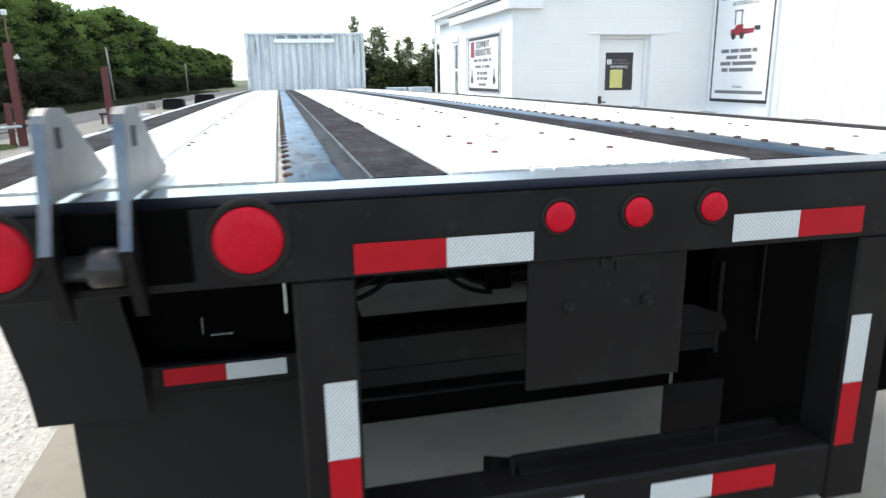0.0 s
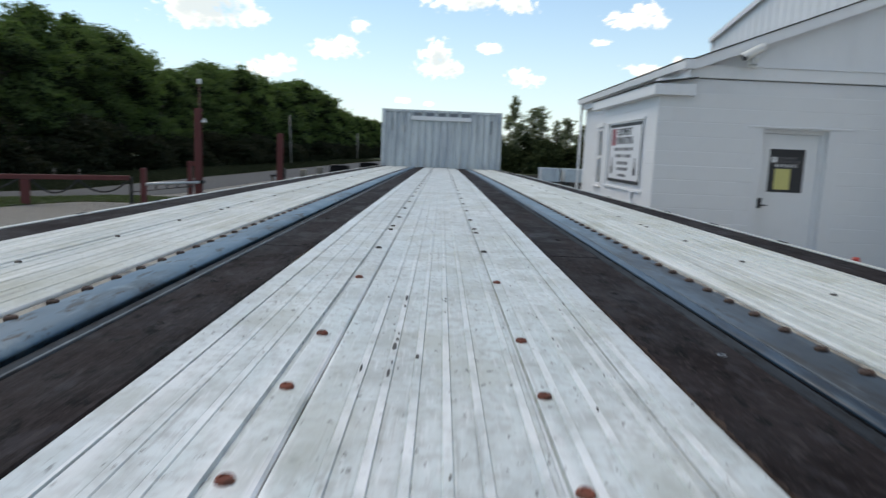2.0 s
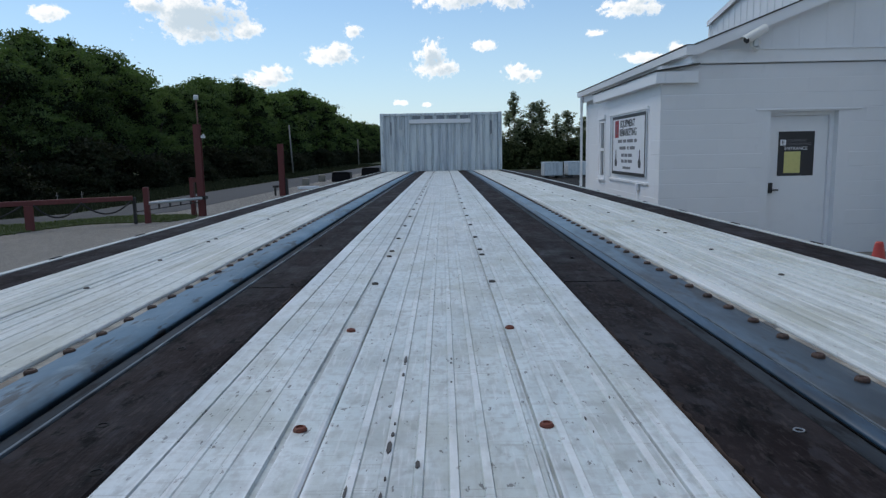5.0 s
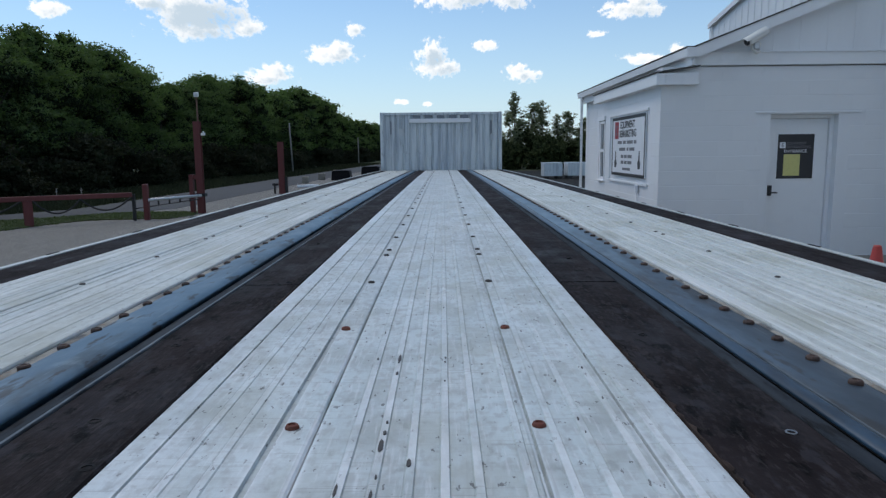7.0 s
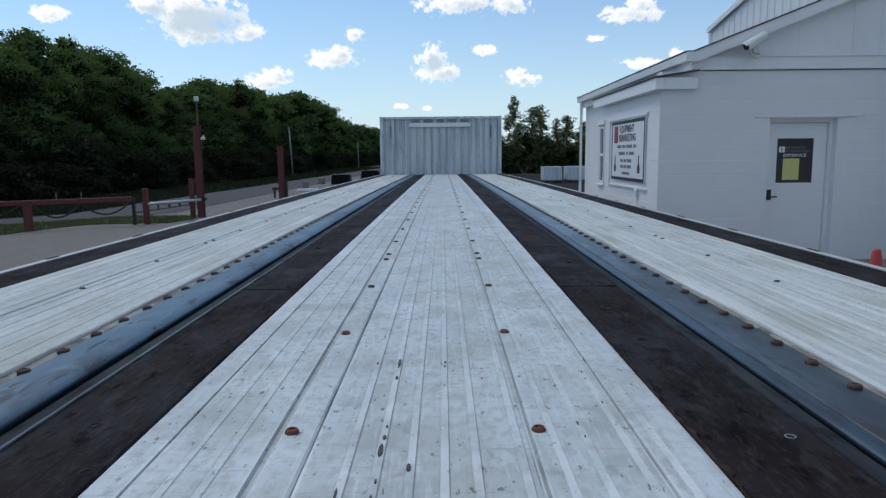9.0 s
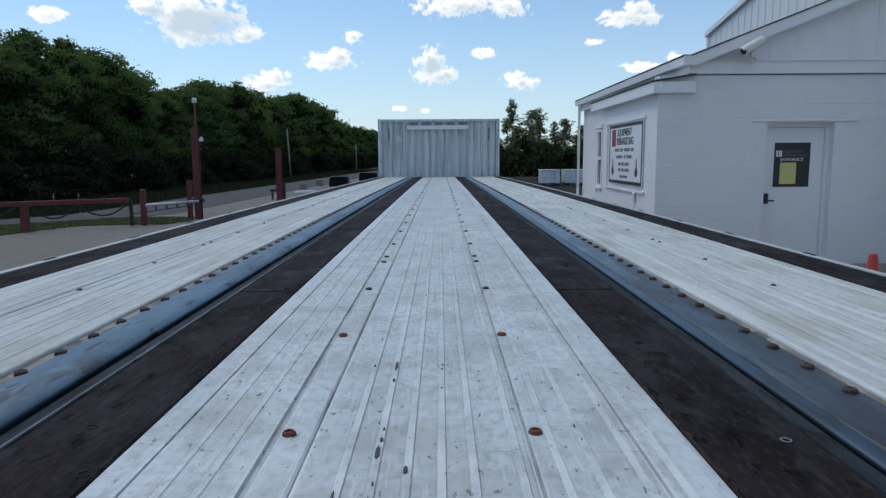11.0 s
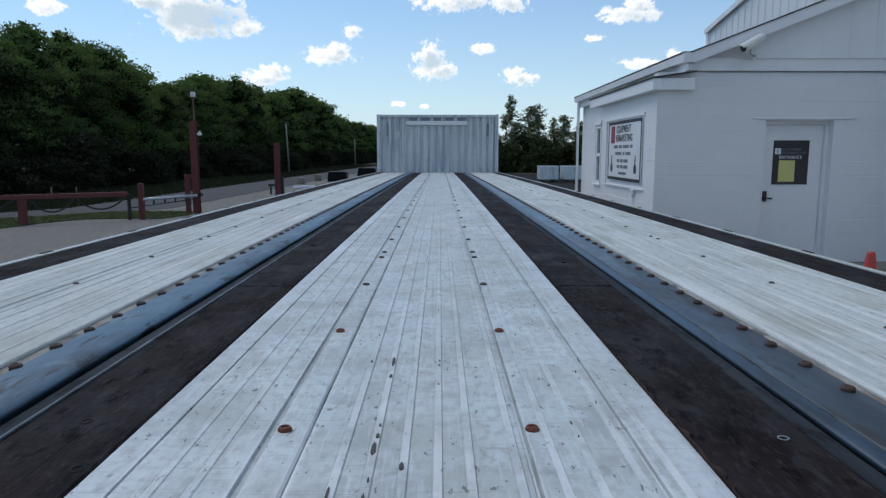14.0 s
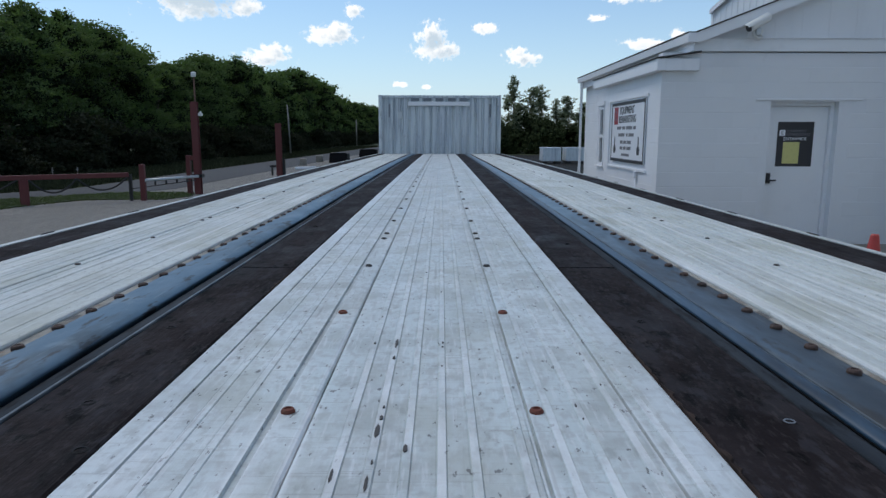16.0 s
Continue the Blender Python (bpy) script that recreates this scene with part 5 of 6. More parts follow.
    part("threshold", boxes((dx0 + 0.001, WALL_Y - 0.02, 0.009, dx1 - 0.001, WALL_Y + 0.21, 0.019)), GALV, office)
    # narrow sash window
    W0, W1 = INNER_X - 0.012, INNER_X + 0.06
    win = part("window", boxes((W0, 14.55, 0.86, W1, 14.60, 2.10), (W0, 14.88, 0.86, W1, 15.00, 2.10), (W0, 14.60, 2.04, W1, 14.88, 2.10), (W0, 14.60, 0.86, W1, 14.88, 0.93), (W0, 14.60, 1.45, W1, 14.88, 1.51)), WHITE_TRIM, office, "narrow white sash window")
    part("pane", boxes((INNER_X + 0.03, 14.60, 1.51, INNER_X + 0.036, 14.88, 2.04)), GLASS_DARK, win)
    part("pane", boxes((INNER_X + 0.03, 14.60, 0.93, INNER_X + 0.036, 14.88, 1.45)), GLASS_DARK, win)
    part("casing", boxes((INNER_X - 0.02, 15.012, 0.86, INNER_X + 0.005, 15.11, 2.10), (INNER_X - 0.03, 14.50, 2.112, INNER_X + 0.005, 15.12, 2.20)), WHITE_TRIM, win)
    part("sill", boxes((INNER_X - 0.05, 14.50, 0.835, INNER_X + 0.05, 15.12, 0.859)), WHITE_TRIM, win)
    part("sign_surround", boxes((BUMP_X - 0.02, 9.93, 2.055, BUMP_X + 0.004, 12.15, 2.095), (BUMP_X - 0.02, 9.90, 0.965, BUMP_X + 0.004, 12.2, 0.995), (BUMP_X - 0.02, 12.10, 0.996, BUMP_X + 0.004, 12.15, 2.054)), WHITE_TRIM, office)
    return front, bump, side


FRONT, BAY, SIDE = build_office()


def text_bars(parent, m, rows, mat, name="text_bar"):
    """Unreadable or private writing as plain bars; m maps (u right, v up, w outward) of the board into place."""
    for u0, u1, v, h in rows:
        bm = bmesh.new()
        box(bm, u0, v, 0, u1, v + h, 0.0012)
        bm.transform(m)
        part(name, bm, mat, parent)


def board_sign(name, label, m, w, h, border):
    """A flat sign board, origin at its lower left, with a dark border."""
    ob = thing(name, label, "sign")
    bm = box(bmesh.new(), 0, 0, -0.02, w, h, 0.0, bevel=0.002)
    bm.transform(m)
    part("board", bm, SIGN_WHITE, ob)
    bm = bmesh.new()
    for r in ((0, 0, w, border * 1.4), (0, h - border * 1.4, w, h), (0, border * 1.4, border, h - border * 1.4), (w - border, border * 1.4, w, h - border * 1.4)):
        box(bm, r[0], r[1], 0.0, r[2], r[3], 0.004)
    bm.transform(m)
    part("border", bm, SIGN_BLACK, ob, "black border")
    return ob


def build_signs():
    # dealer sign on the bay: reads toward the yard
    w, h = 1.90, 0.95
    m = Matrix.Translation((BUMP_X - 0.022, 11.89, 1.075)) @ Matrix(((0, 0, -1, 0), (-1, 0, 0, 0), (0, 1, 0, 0), (0, 0, 0, 1)))
    s = board_sign("dealer_sign", "white dealer sign board with black border on the block wall", m, w, h, 0.035)
    letters("EQUIPMENT", 0.155, SIGN_BLACK, s, m @ Matrix.Translation((0.50, 0.765, 0.001)), align="LEFT", bold=0.004)
    letters("REMARKETING", 0.155, SIGN_BLACK, s, m @ Matrix.Translation((0.46, 0.625, 0.001)), align="LEFT", bold=0.004, squeeze=0.95)
    bm = box(bmesh.new(), 0.16, 0.60, 0, 0.40, 0.88, 0.0012)
    bm.transform(m)
    part("emblem", bm, SIGN_RED, s, "dark red emblem block")
    bm = boxes((0.24, 0.66, 0.0013, 0.32, 0.69, 0.002), (0.24, 0.66, 0.0013, 0.265, 0.82, 0.002), (0.24, 0.79, 0.0013, 0.32, 0.82, 0.002))
    bm.transform(m)
    part("emblem_mark", bm, SIGN_GREY, s)
    text_bars(s, m, ((0.36, 0.62, 0.515, 0.05), (0.68, 0.86, 0.515, 0.05), (0.92, 1.26, 0.515, 0.05), (1.32, 1.46, 0.515, 0.05), (0.46, 0.84, 0.405, 0.05), (0.92, 1.02, 0.405, 0.05), (1.08, 1.36, 0.405, 0.05), (0.58, 0.74, 0.29, 0.05), (0.78, 0.94, 0.29, 0.05), (0.98, 1.22, 0.29, 0.05), (0.58, 0.74, 0.195, 0.05), (0.78, 0.94, 0.195, 0.05), (0.98, 1.22, 0.195, 0.05), (0.68, 1.14, 0.095, 0.04)), SIGN_GREY)
    for u in (0.24, 1.62):
        bm = plate(bmesh.new(), [(u - 0.02, 0.40), (u + 0.02, 0.40), (u + 0.03, 0.27), (u + 0.08, 0.20), (u + 0.05, 0.13), (u - 0.06, 0.13), (u - 0.08, 0.22), (u - 0.03, 0.27)], "z", 0.0, 0.0012)
        bm.transform(m)
        part("machine_mark", bm, SIGN_BLACK, s, "small black machine silhouette")
    # tall sign on the hall wall
    w, h = 1.42, 1.83
    m = Matrix.Translation((HALL_X - 0.05, 9.285, 0.868)) @ Matrix(((0, 0, -1, 0), (-1, 0, 0, 0), (0, 1, 0, 0), (0, 0, 0, 1)))
    s = board_sign("company_sign", "tall white company sign with a red machine picture", m, w, h, 0.035)
    text_bars(s, m, ((0.12, 0.56, 1.60, 0.12), (0.62, 0.72, 1.60, 0.12), (0.78, 1.28, 1.60, 0.12), ), SIGN_GREY)
    letters("ENTERPRISES LLC", 0.085, SIGN_GREY, s, m @ Matrix.Translation((0.74, 1.49, 0.001)), bold=0.001)
    text_bars(s, m, ((0.22, 0.42, 0.775, 0.055), (0.46, 0.66, 0.775, 0.055), (0.69, 0.96, 0.775, 0.055), (0.99, 1.10, 0.775, 0.055), (0.36, 0.64, 0.675, 0.055), (0.69, 0.98, 0.675, 0.055),
                      (0.22, 0.48, 0.58, 0.055), (0.52, 1.10, 0.58, 0.055), (0.26, 0.42, 0.48, 0.055), (0.46, 1.04, 0.48, 0.055), (0.12, 1.30, 0.135, 0.05)), SIGN_GREY)
    letters("Owners:", 0.07, SIGN_GREY, s, m @ Matrix.Translation((0.70, 0.225, 0.001)))
    pic = bmesh.new()
    plate(pic, [(0.42, 1.03), (0.98, 1.06), (0.98, 1.13), (0.72, 1.13), (0.72, 1.20), (0.56, 1.20), (0.50, 1.14), (0.42, 1.13)], "z", 0.0, 0.0012)
    pic.transform(m)
    part("machine_picture", pic, SIGN_RED, s, "red forklift picture")
    def ink(name, bm, label=""):
        bm.transform(m)
        part(name, bm, SIGN_BLACK, s, label)
    ink("mast", boxes((0.50, 1.20, 0, 0.525, 1.40, 0.0012)))
    ink("mast", boxes((0.66, 1.20, 0, 0.685, 1.40, 0.0012)))
    ink("cab_roof", boxes((0.48, 1.40, 0, 0.70, 1.42, 0.0012)))
    ink("fork", boxes((0.99, 1.09, 0, 1.12, 1.16, 0.0012)))
    for u in (0.50, 0.70):
        ink("machine_wheel", lathe(bmesh.new(), ((0.055, 0.0013), (0.055, 0.002)), 16, Matrix.Translation((u, 1.03, 0))))
    # notice on the door
    m = Matrix.Translation((4.668, WALL_Y + 0.1485, 1.076)) @ Matrix(((1, 0, 0, 0), (0, 0, -1, 0), (0, 1, 0, 0), (0, 0, 0, 1)))
    s = thing("door_notice", "black entrance notice with a yellow paper sheet on the door", "notice")
    bm = box(bmesh.new(), 0, 0, -0.001, 0.502, 0.61, 0.001)
    bm.transform(m)
    part("panel", bm, SIGN_BLACK, s)
    bm = box(bmesh.new(), 0.092, 0.04, 0.001, 0.318, 0.335, 0.0025)
    bm.transform(m)
    part("paper", bm, YELLOW_PAPER, s, "faded yellow paper sheet")
    bm = boxes((-0.012, -0.012, 0.0, 0.514, -0.0005, 0.006), (-0.012, 0.6105, 0.0, 0.514, 0.622, 0.006), (-0.012, 0.0, 0.0, -0.0005, 0.61, 0.006), (0.5025, 0.0, 0.0, 0.514, 0.61, 0.006))
    bm.transform(m)
    part("frame", bm, DOOR_PAINT, s, "thin white frame")
    bm = boxes((0.03, 0.42, 0.001, 0.11, 0.50, 0.002))
    bm.transform(m)
    part("emblem", bm, SIGN_WHITE, s, "white square emblem")
    letters("E", 0.075, SIGN_BLACK, s, m @ Matrix.Translation((0.07, 0.434, 0.002)))
    letters("EQUIPMENT", 0.05, SIGN_GREY, s, m @ Matrix.Translation((0.125, 0.468, 0.0015)), align="LEFT")
    letters("REMARKETING", 0.05, SIGN_GREY, s, m @ Matrix.Translation((0.125, 0.42, 0.0015)), align="LEFT")
    letters("ENTRANCE", 0.062, SIGN_WHITE, s, m @ Matrix.Translation((0.25, 0.358, 0.0015)))


build_signs()


def build_hall():
    hall = thing("metal_hall", "large white ribbed metal hall beside the office", "building")
    y1, y0 = 17.0, -9.0
    eave, pitch = 4.42, 0.17
    ridge = (y0 + y1) / 2
    zz = lambda y: eave + (y1 - y if y > ridge else y - y0) * pitch
    part("gable_wall", plate(bmesh.new(), [(y0, 0), (y1, 0), (y1, eave), (ridge, zz(ridge)), (y0, eave)], "x", HALL_X, HALL_X + 0.12), WHITE_SIDING, hall)
    wall = hall.children[0]
    n = 0
    y = y1 - 0.15
    while y > 2.0:
        if not (7.84 < y < 9.42):
            part("rib", plate(bmesh.new(), [(HALL_X - 0.016, y - 0.02), (HALL_X - 0.001, y - 0.035), (HALL_X - 0.001, y + 0.035), (HALL_X - 0.016, y + 0.02)], "z", 0.12 if y < 9.38 else 2.9, zz(y) - 0.14), WHITE_SIDING, wall)
        else:
            part("rib", plate(bmesh.new(), [(HALL_X - 0.016, y - 0.02), (HALL_X - 0.001, y - 0.035), (HALL_X - 0.001, y + 0.035), (HALL_X - 0.016, y + 0.02)], "z", 3.29, zz(y) - 0.14), WHITE_SIDING, wall)
        y -= 0.305
    part("side_wall", boxes((HALL_X + 0.121, y1 - 0.12, 0, 26, y1, eave)), WHITE_SIDING, hall)
    part("rear_wall", boxes((HALL_X + 0.121, y0, 0, 26, y0 + 0.12, eave)), WHITE_SIDING, hall)
    o = HALL_X - 0.05
    part("roof", plate(bmesh.new(), [(y1 + 0.02, zz(y1) - 0.01), (ridge, zz(ridge) + 0.02), (y0 - 0.15, zz(y0) - 0.01), (y0 - 0.15, zz(y0) + 0.05), (ridge, zz(ridge) + 0.08), (y1 + 0.02, zz(y1) + 0.05)], "x", o, 26), WHITE_SIDING, hall)
    part("rake_trim", plate(bmesh.new(), [(y1 + 0.03, zz(y1) - 0.05), (ridge, zz(ridge) - 0.05), (ridge, zz(ridge) + 0.09), (y1 + 0.03, zz(y1) + 0.06)], "x", o - 0.03, o - 0.001), WHITE_TRIM, hall)
    part("corner_trim", boxes((HALL_X - 0.03, y1 - 0.10, 2.9, HALL_X + 0.12, y1 + 0.03, eave - 0.02)), WHITE_TRIM, hall)
    # filled-in window that carries the tall sign
    part("window_infill", boxes((HALL_X - 0.029, 7.88, 0.70, HALL_X - 0.001, 9.395, 3.235)), WHITE_TRIM, hall, "white boarded window panel")
    part("infill_trim", boxes((HALL_X - 0.05, 7.86, 3.236, HALL_X - 0.001, 9.398, 3.275), (HALL_X - 0.09, 7.82, 0.645, HALL_X - 0.001, 9.398, 0.699), (HALL_X - 0.05, 7.835, 0.70, HALL_X - 0.001, 7.879, 3.235)), WHITE_TRIM, hall)


build_hall()


def build_security_camera():
    ob = thing("security_camera", "pale security camera on a bracket under the gable", "camera")
    c = Vector((4.11, WALL_Y - 0.24, 2.925))
    d = Vector((-0.32, -0.14, -0.17)).normalized()
    m = Matrix.Translation(c) @ d.to_track_quat("Z", "Y").to_matrix().to_4x4()
    part("housing", lathe(bmesh.new(), ((0.048, -0.20), (0.055, -0.19), (0.058, 0.12), (0.054, 0.165)), 16, m), CCTV_WHITE, ob, smooth_shade=True)
    part("lens", lathe(bmesh.new(), ((0.044, 0.16), (0.044, 0.170), (0.02, 0.172)), 16, m), SIGN_BLACK, ob, "dark camera lens")
    # arched sun shield over the housing
    bm = bmesh.new()
    arc = [(math.cos(radians(k)) * 0.066, math.sin(radians(k)) * 0.066) for k in range(20, 161, 20)] + [(math.cos(radians(k)) * 0.061, math.sin(radians(k)) * 0.061) for k in range(160, 19, -20)]
    plate(bm, arc, "z", -0.19, 0.22)
    side = d.cross(Vector((0, 0, 1))).normalized()
    up = side.cross(d).normalized()
    turn = Matrix((side, up, d)).transposed().to_4x4()
    bm.transform(Matrix.Translation(c) @ turn)
    part("sun_shield", bm, CCTV_WHITE, ob)
    part("bracket", tube(bmesh.new(), [c + Vector((-0.05, 0.0, -0.08)), c + Vector((-0.03, 0.02, -0.15)), c + Vector((0.05, 0.06, -0.185)), c + Vector((0.12, 0.13, -0.16)), (c.x + 0.14, WALL_Y + 0.018, c.z - 0.06)], 0.019), CCTV_WHITE, ob, smooth_shade=True)
    part("swivel", boxes((c.x - 0.02, c.y - 0.02, c.z - 0.15, c.x + 0.05, c.y + 0.04, c.z - 0.05), bevel=0.01), GALV, ob)
    part("base_disc", lathe(bmesh.new(), ((0.05, 0), (0.05, 0.012), (0.03, 0.02)), 16, pose(c.x + 0.14, WALL_Y + 0.018, c.z - 0.06, 90, 0, 0)), CCTV_WHITE, ob)
    part("cable", tube(bmesh.new(), [c + Vector((0.09, 0.04, 0.05)), c + Vector((0.17, 0.12, 0.08)), (c.x + 0.26, WALL_Y + 0.015, c.z + 0.10)], 0.006), CCTV_WHITE, ob)


build_security_camera()


def build_outlet():
    ob = thing("outlet_box", "small white outlet box and conduit on the block wall", "outlet")
    part("cover", boxes((BUMP_X - 0.04, 10.315, 0.86, BUMP_X - 0.001, 10.405, 0.97), bevel=0.008), WHITE_TRIM, ob)
    part("flap", boxes((BUMP_X - 0.046, 10.325, 0.872, BUMP_X - 0.0405, 10.395, 0.958), bevel=0.002), WHITE_TRIM, ob)
    part("conduit", rod(bmesh.new(), (BUMP_X - 0.02, 10.36, 0.30), (BUMP_X - 0.02, 10.36, 0.8595), 0.010, 10), WHITE_TRIM, ob, smooth_shade=True)
    part("strap", boxes((BUMP_X - 0.036, 10.335, 0.70, BUMP_X - 0.0005, 10.385, 0.72)), GALV, ob)


build_outlet()


def build_cone():
    ob = thing("traffic_cone", "faded orange traffic cone standing by the wall", "cone", at=(3.55, 5.52, 0.008))
    part("body", lathe(bmesh.new(), ((0.145, 0.03), (0.135, 0.045), (0.032, 0.69), (0.026, 0.705), (0.018, 0.705)), 24), CONE_ORANGE, ob, smooth_shade=True)
    part("base", boxes((-0.18, -0.18, 0, 0.18, 0.18, 0.03), bevel=0.01), CONE_ORANGE, ob)


build_cone()

# ---- yard fence of red steel beams ----


def build_fence():
    f = thing("fence", "weathered red yard fence with hanging chains", "fence")
    a, b = Vector((-11.6, 12.75)), Vector((-7.12, 15.62))
    d = (b - a).normalized()
    deg = math.degrees(math.atan2(d.y, d.x))
    L = (b - a).length

    def along(s, off=0.0):
        p = a + d * s
        return p.x - d.y * off, p.y + d.x * off
    bm = box(bmesh.new(), 0, -0.05, 0.535, L, 0.05, 0.64, bevel=0.008)
    bm.transform(pose(a.x, a.y, 0, 0, 0, deg))
    part("beam", bm, POST_RED, f)
    for s in (0.15, L - 2.06):
        x, y = along(s)
        bm = box(bmesh.new(), -0.09, -0.07, -0.06, 0.09, 0.07, 0.534, bevel=0.01)
        bm.transform(pose(x, y, 0, 0, 0, deg))
        part("post", bm, POST_RED, f)
    x, y = along(L + 0.03)
    part("end_post", boxes((x - 0.03, y - 0.03, -0.06, x + 0.03, y + 0.03, 0.60)), CHAIN, f)
    ends = (L - 3.9, L - 2.98, L - 2.06 + 0.1, L - 1.06, L - 0.04)
    for s0, s1, dip in ((ends[0], ends[1] + 0.8, 0.30), (ends[2], ends[3], 0.29), (ends[3], ends[4], 0.27)):
        pts = []
        for k in range(13):
            u = k / 12
            x, y = along(s0 + (s1 - s0) * u, -0.07)
            pts.append((x, y, 0.54 - dip * 4 * u * (1 - u)))
        part("chain", tube(bmesh.new(), pts, 0.021, 6), CHAIN, f, "dark hanging chain")
    for s in (L - 1.5, L - 1.02):
        x, y = along(s)
        part("finial", boxes((x - 0.005, y - 0.005, 0.6405, x + 0.005, y + 0.005, 0.79), (x - 0.03, y - 0.004, 0.725, x + 0.03, y + 0.004, 0.735)), GREY_POLE, f, "small pale cross")
    g = thing("gate_rail", "pale pipe rail between red gate posts", "gate")
    part("short_post", boxes((-6.915, 15.70, -0.06, -6.80, 15.80, 0.825), bevel=0.008), POST_RED, g)
    part("pipe", rod(bmesh.new(), (-6.80, 15.72, 0.455), (-6.12, 17.25, 0.455), 0.035, 12), GALV, g, "galvanised pipe", True)
    for k in range(4):
        u = 0.18 + 0.2 * k
        x, y = -6.80 + 0.68 * u, 15.72 + 1.53 * u
        part("hook", rod(bmesh.new(), (x, y, 0.33), (x, y, 0.42), 0.022, 8), CHAIN, g)
    part("lower_rail", rod(bmesh.new(), (-7.05, 15.65, 0.27), (-6.2, 17.3, 0.36), 0.012, 8), CHAIN, g)


set_out(LOW)
build_fence()


def tall_post(at, h, w, label):
    p = thing("gate_post", label, "post", "red gate posts", at=at)
    part("column", boxes((-w / 2, -0.07, -0.06, w / 2, -0.05, h), (-w / 2, 0.05, -0.06, w / 2, 0.07, h), (-0.012, -0.05, -0.06, 0.012, 0.05, h)), POST_RED, p, "weathered red steel beam")
    return p


def build_posts():
    p = tall_post((-6.18, 17.43, 0), 2.31, 0.16, "tall weathered red gate post with a lamp pole")
    part("stub_post", boxes((-0.27, -0.06, -0.06, -0.17, 0.06, 0.98)), POST_RED, p)
    part("cross_piece", boxes((-0.1695, -0.04, 0.86, -0.0805, 0.04, 0.97)), POST_RED, p)
    part("strap", boxes((-0.11, -0.085, 0.42, 0.13, -0.0705, 0.50), (0.0805, -0.07, 0.42, 0.135, 0.085, 0.50)), CHAIN, p)
    part("lamp_pole", rod(bmesh.new(), (0.0, 0.09, 0.9), (0.0, 0.09, 2.98), 0.022, 10), BROWN_WOOD, p)
    lamp = part("flood_lamp", boxes((-0.045, 0.02, 2.92, 0.075, 0.07, 3.04), bevel=0.012), CCTV_WHITE, p, "small white flood lamp")
    part("reflector", boxes((-0.03, 0.012, 2.935, 0.06, 0.0195, 3.025)), GALV, lamp)
    # small white camera fixed to the side of the post
    part("side_lamp", boxes((0.10, -0.05, 1.96, 0.20, 0.03, 2.03), (0.14, -0.03, 2.031, 0.18, 0.01, 2.07), bevel=0.01), CCTV_WHITE, p, "small white camera")
    p = tall_post((-5.99, 25.4, 0), 1.91, 0.205, "weathered red gate post beside the driveway")
    part("bracket", boxes((0.13, -0.06, 0.0, 0.22, 0.06, 0.62), (-0.35, -0.05, 0.30, -0.126, 0.05, 0.38), (-0.30, -0.04, 0.0, -0.24, 0.04, 0.30)), CHAIN, p, "dark steel hinge bracket")


build_posts()


def build_distance():
    for x, y, h, lean in ((-12.1, 55, 3.85, 2.0), (-10.85, 88, 3.35, 0.5), (-12.0, 18.0, 4.63, -1.5)):
        p = thing("utility_pole", "slender weathered wooden utility pole", "pole", "utility poles", at=(x, y, -0.06))
        part("shaft", rod(bmesh.new(), (0, 0, 0), (-h * 0.02 * lean, 0, h), 0.066, 10, 0.052), GREY_POLE, p, smooth_shade=True)
        part("cap", rod(bmesh.new(), (-h * 0.02 * lean, 0, h + 0.001), (-h * 0.02 * lean, 0, h + 0.05), 0.055, 10), GALV, p)
    for x, y, w, h, d in ((-5.55, 37.5, 1.05, 0.48, 0.9), (-4.85, 46.0, 1.25, 0.50, 0.9)):
        b = thing("storage_bin", "black ribbed plastic bin on the gravel", "bin", "black bins", at=(x, y, -0.01))
        bm = box(bmesh.new(), -w / 2, -d / 2, 0, w / 2, d / 2, h * 0.92)
        for v in bm.verts:
            if v.co.z > 0.3:
                v.co.x *= 0.92
                v.co.y *= 0.9
        part("tub", bm, BIN_BLACK, b)
        bm = bmesh.new()
        prof = [(-w * 0.47, h * 0.92), (-w * 0.46, h * 1.0), (-w * 0.36, h * 1.10), (w * 0.36, h * 1.10), (w * 0.46, h * 1.0), (w * 0.47, h * 0.92)]
        part("lid", plate(bm, prof, "y", -d * 0.47, d * 0.47), BIN_BLACK, b)
    for x, y, s in ((-6.85, 34, 0.32), (-6.75, 38, 0.36), (-6.7, 43, 0.4)):
        single("concrete_block", boxes((-s / 2, -s / 2, -0.02, s / 2, s / 2, s), bevel=0.03), CONCRETE, "pale square concrete block at the yard edge", "block", "concrete blocks", at=(x, y, 0))
    bm = boxes((-0.5, -0.05, 0.0, 0.5, 0.05, 0.12), bevel=0.02)
    single("parking_stop", bm, WHITE_TRIM, "white painted parking stop", "kerb", at=(-5.95, 30.0, -0.01), rz=35)
    set_out(DRIVE)
    for x, y, w in ((5.93, 37.0, 0.98), (7.30, 37.3, 1.1)):
        t = thing("storage_box", "white steel storage box on dark timber runners", "box", "white boxes", at=(x, y, -0.06))
        part("case", boxes((-w / 2, -0.6, 0.18, w / 2, 0.6, 0.86), bevel=0.02), WHITE_METAL, t)
        part("lid", boxes((-w / 2 - 0.02, -0.62, 0.861, w / 2 + 0.02, 0.62, 0.90), bevel=0.01), WHITE_METAL, t)
        for sx in (-1, 1):
            part("runner", boxes((sx * w * 0.36 - 0.12, -0.6, 0.0, sx * w * 0.36 + 0.12, 0.6, 0.179)), CHAIN, t)


build_distance()

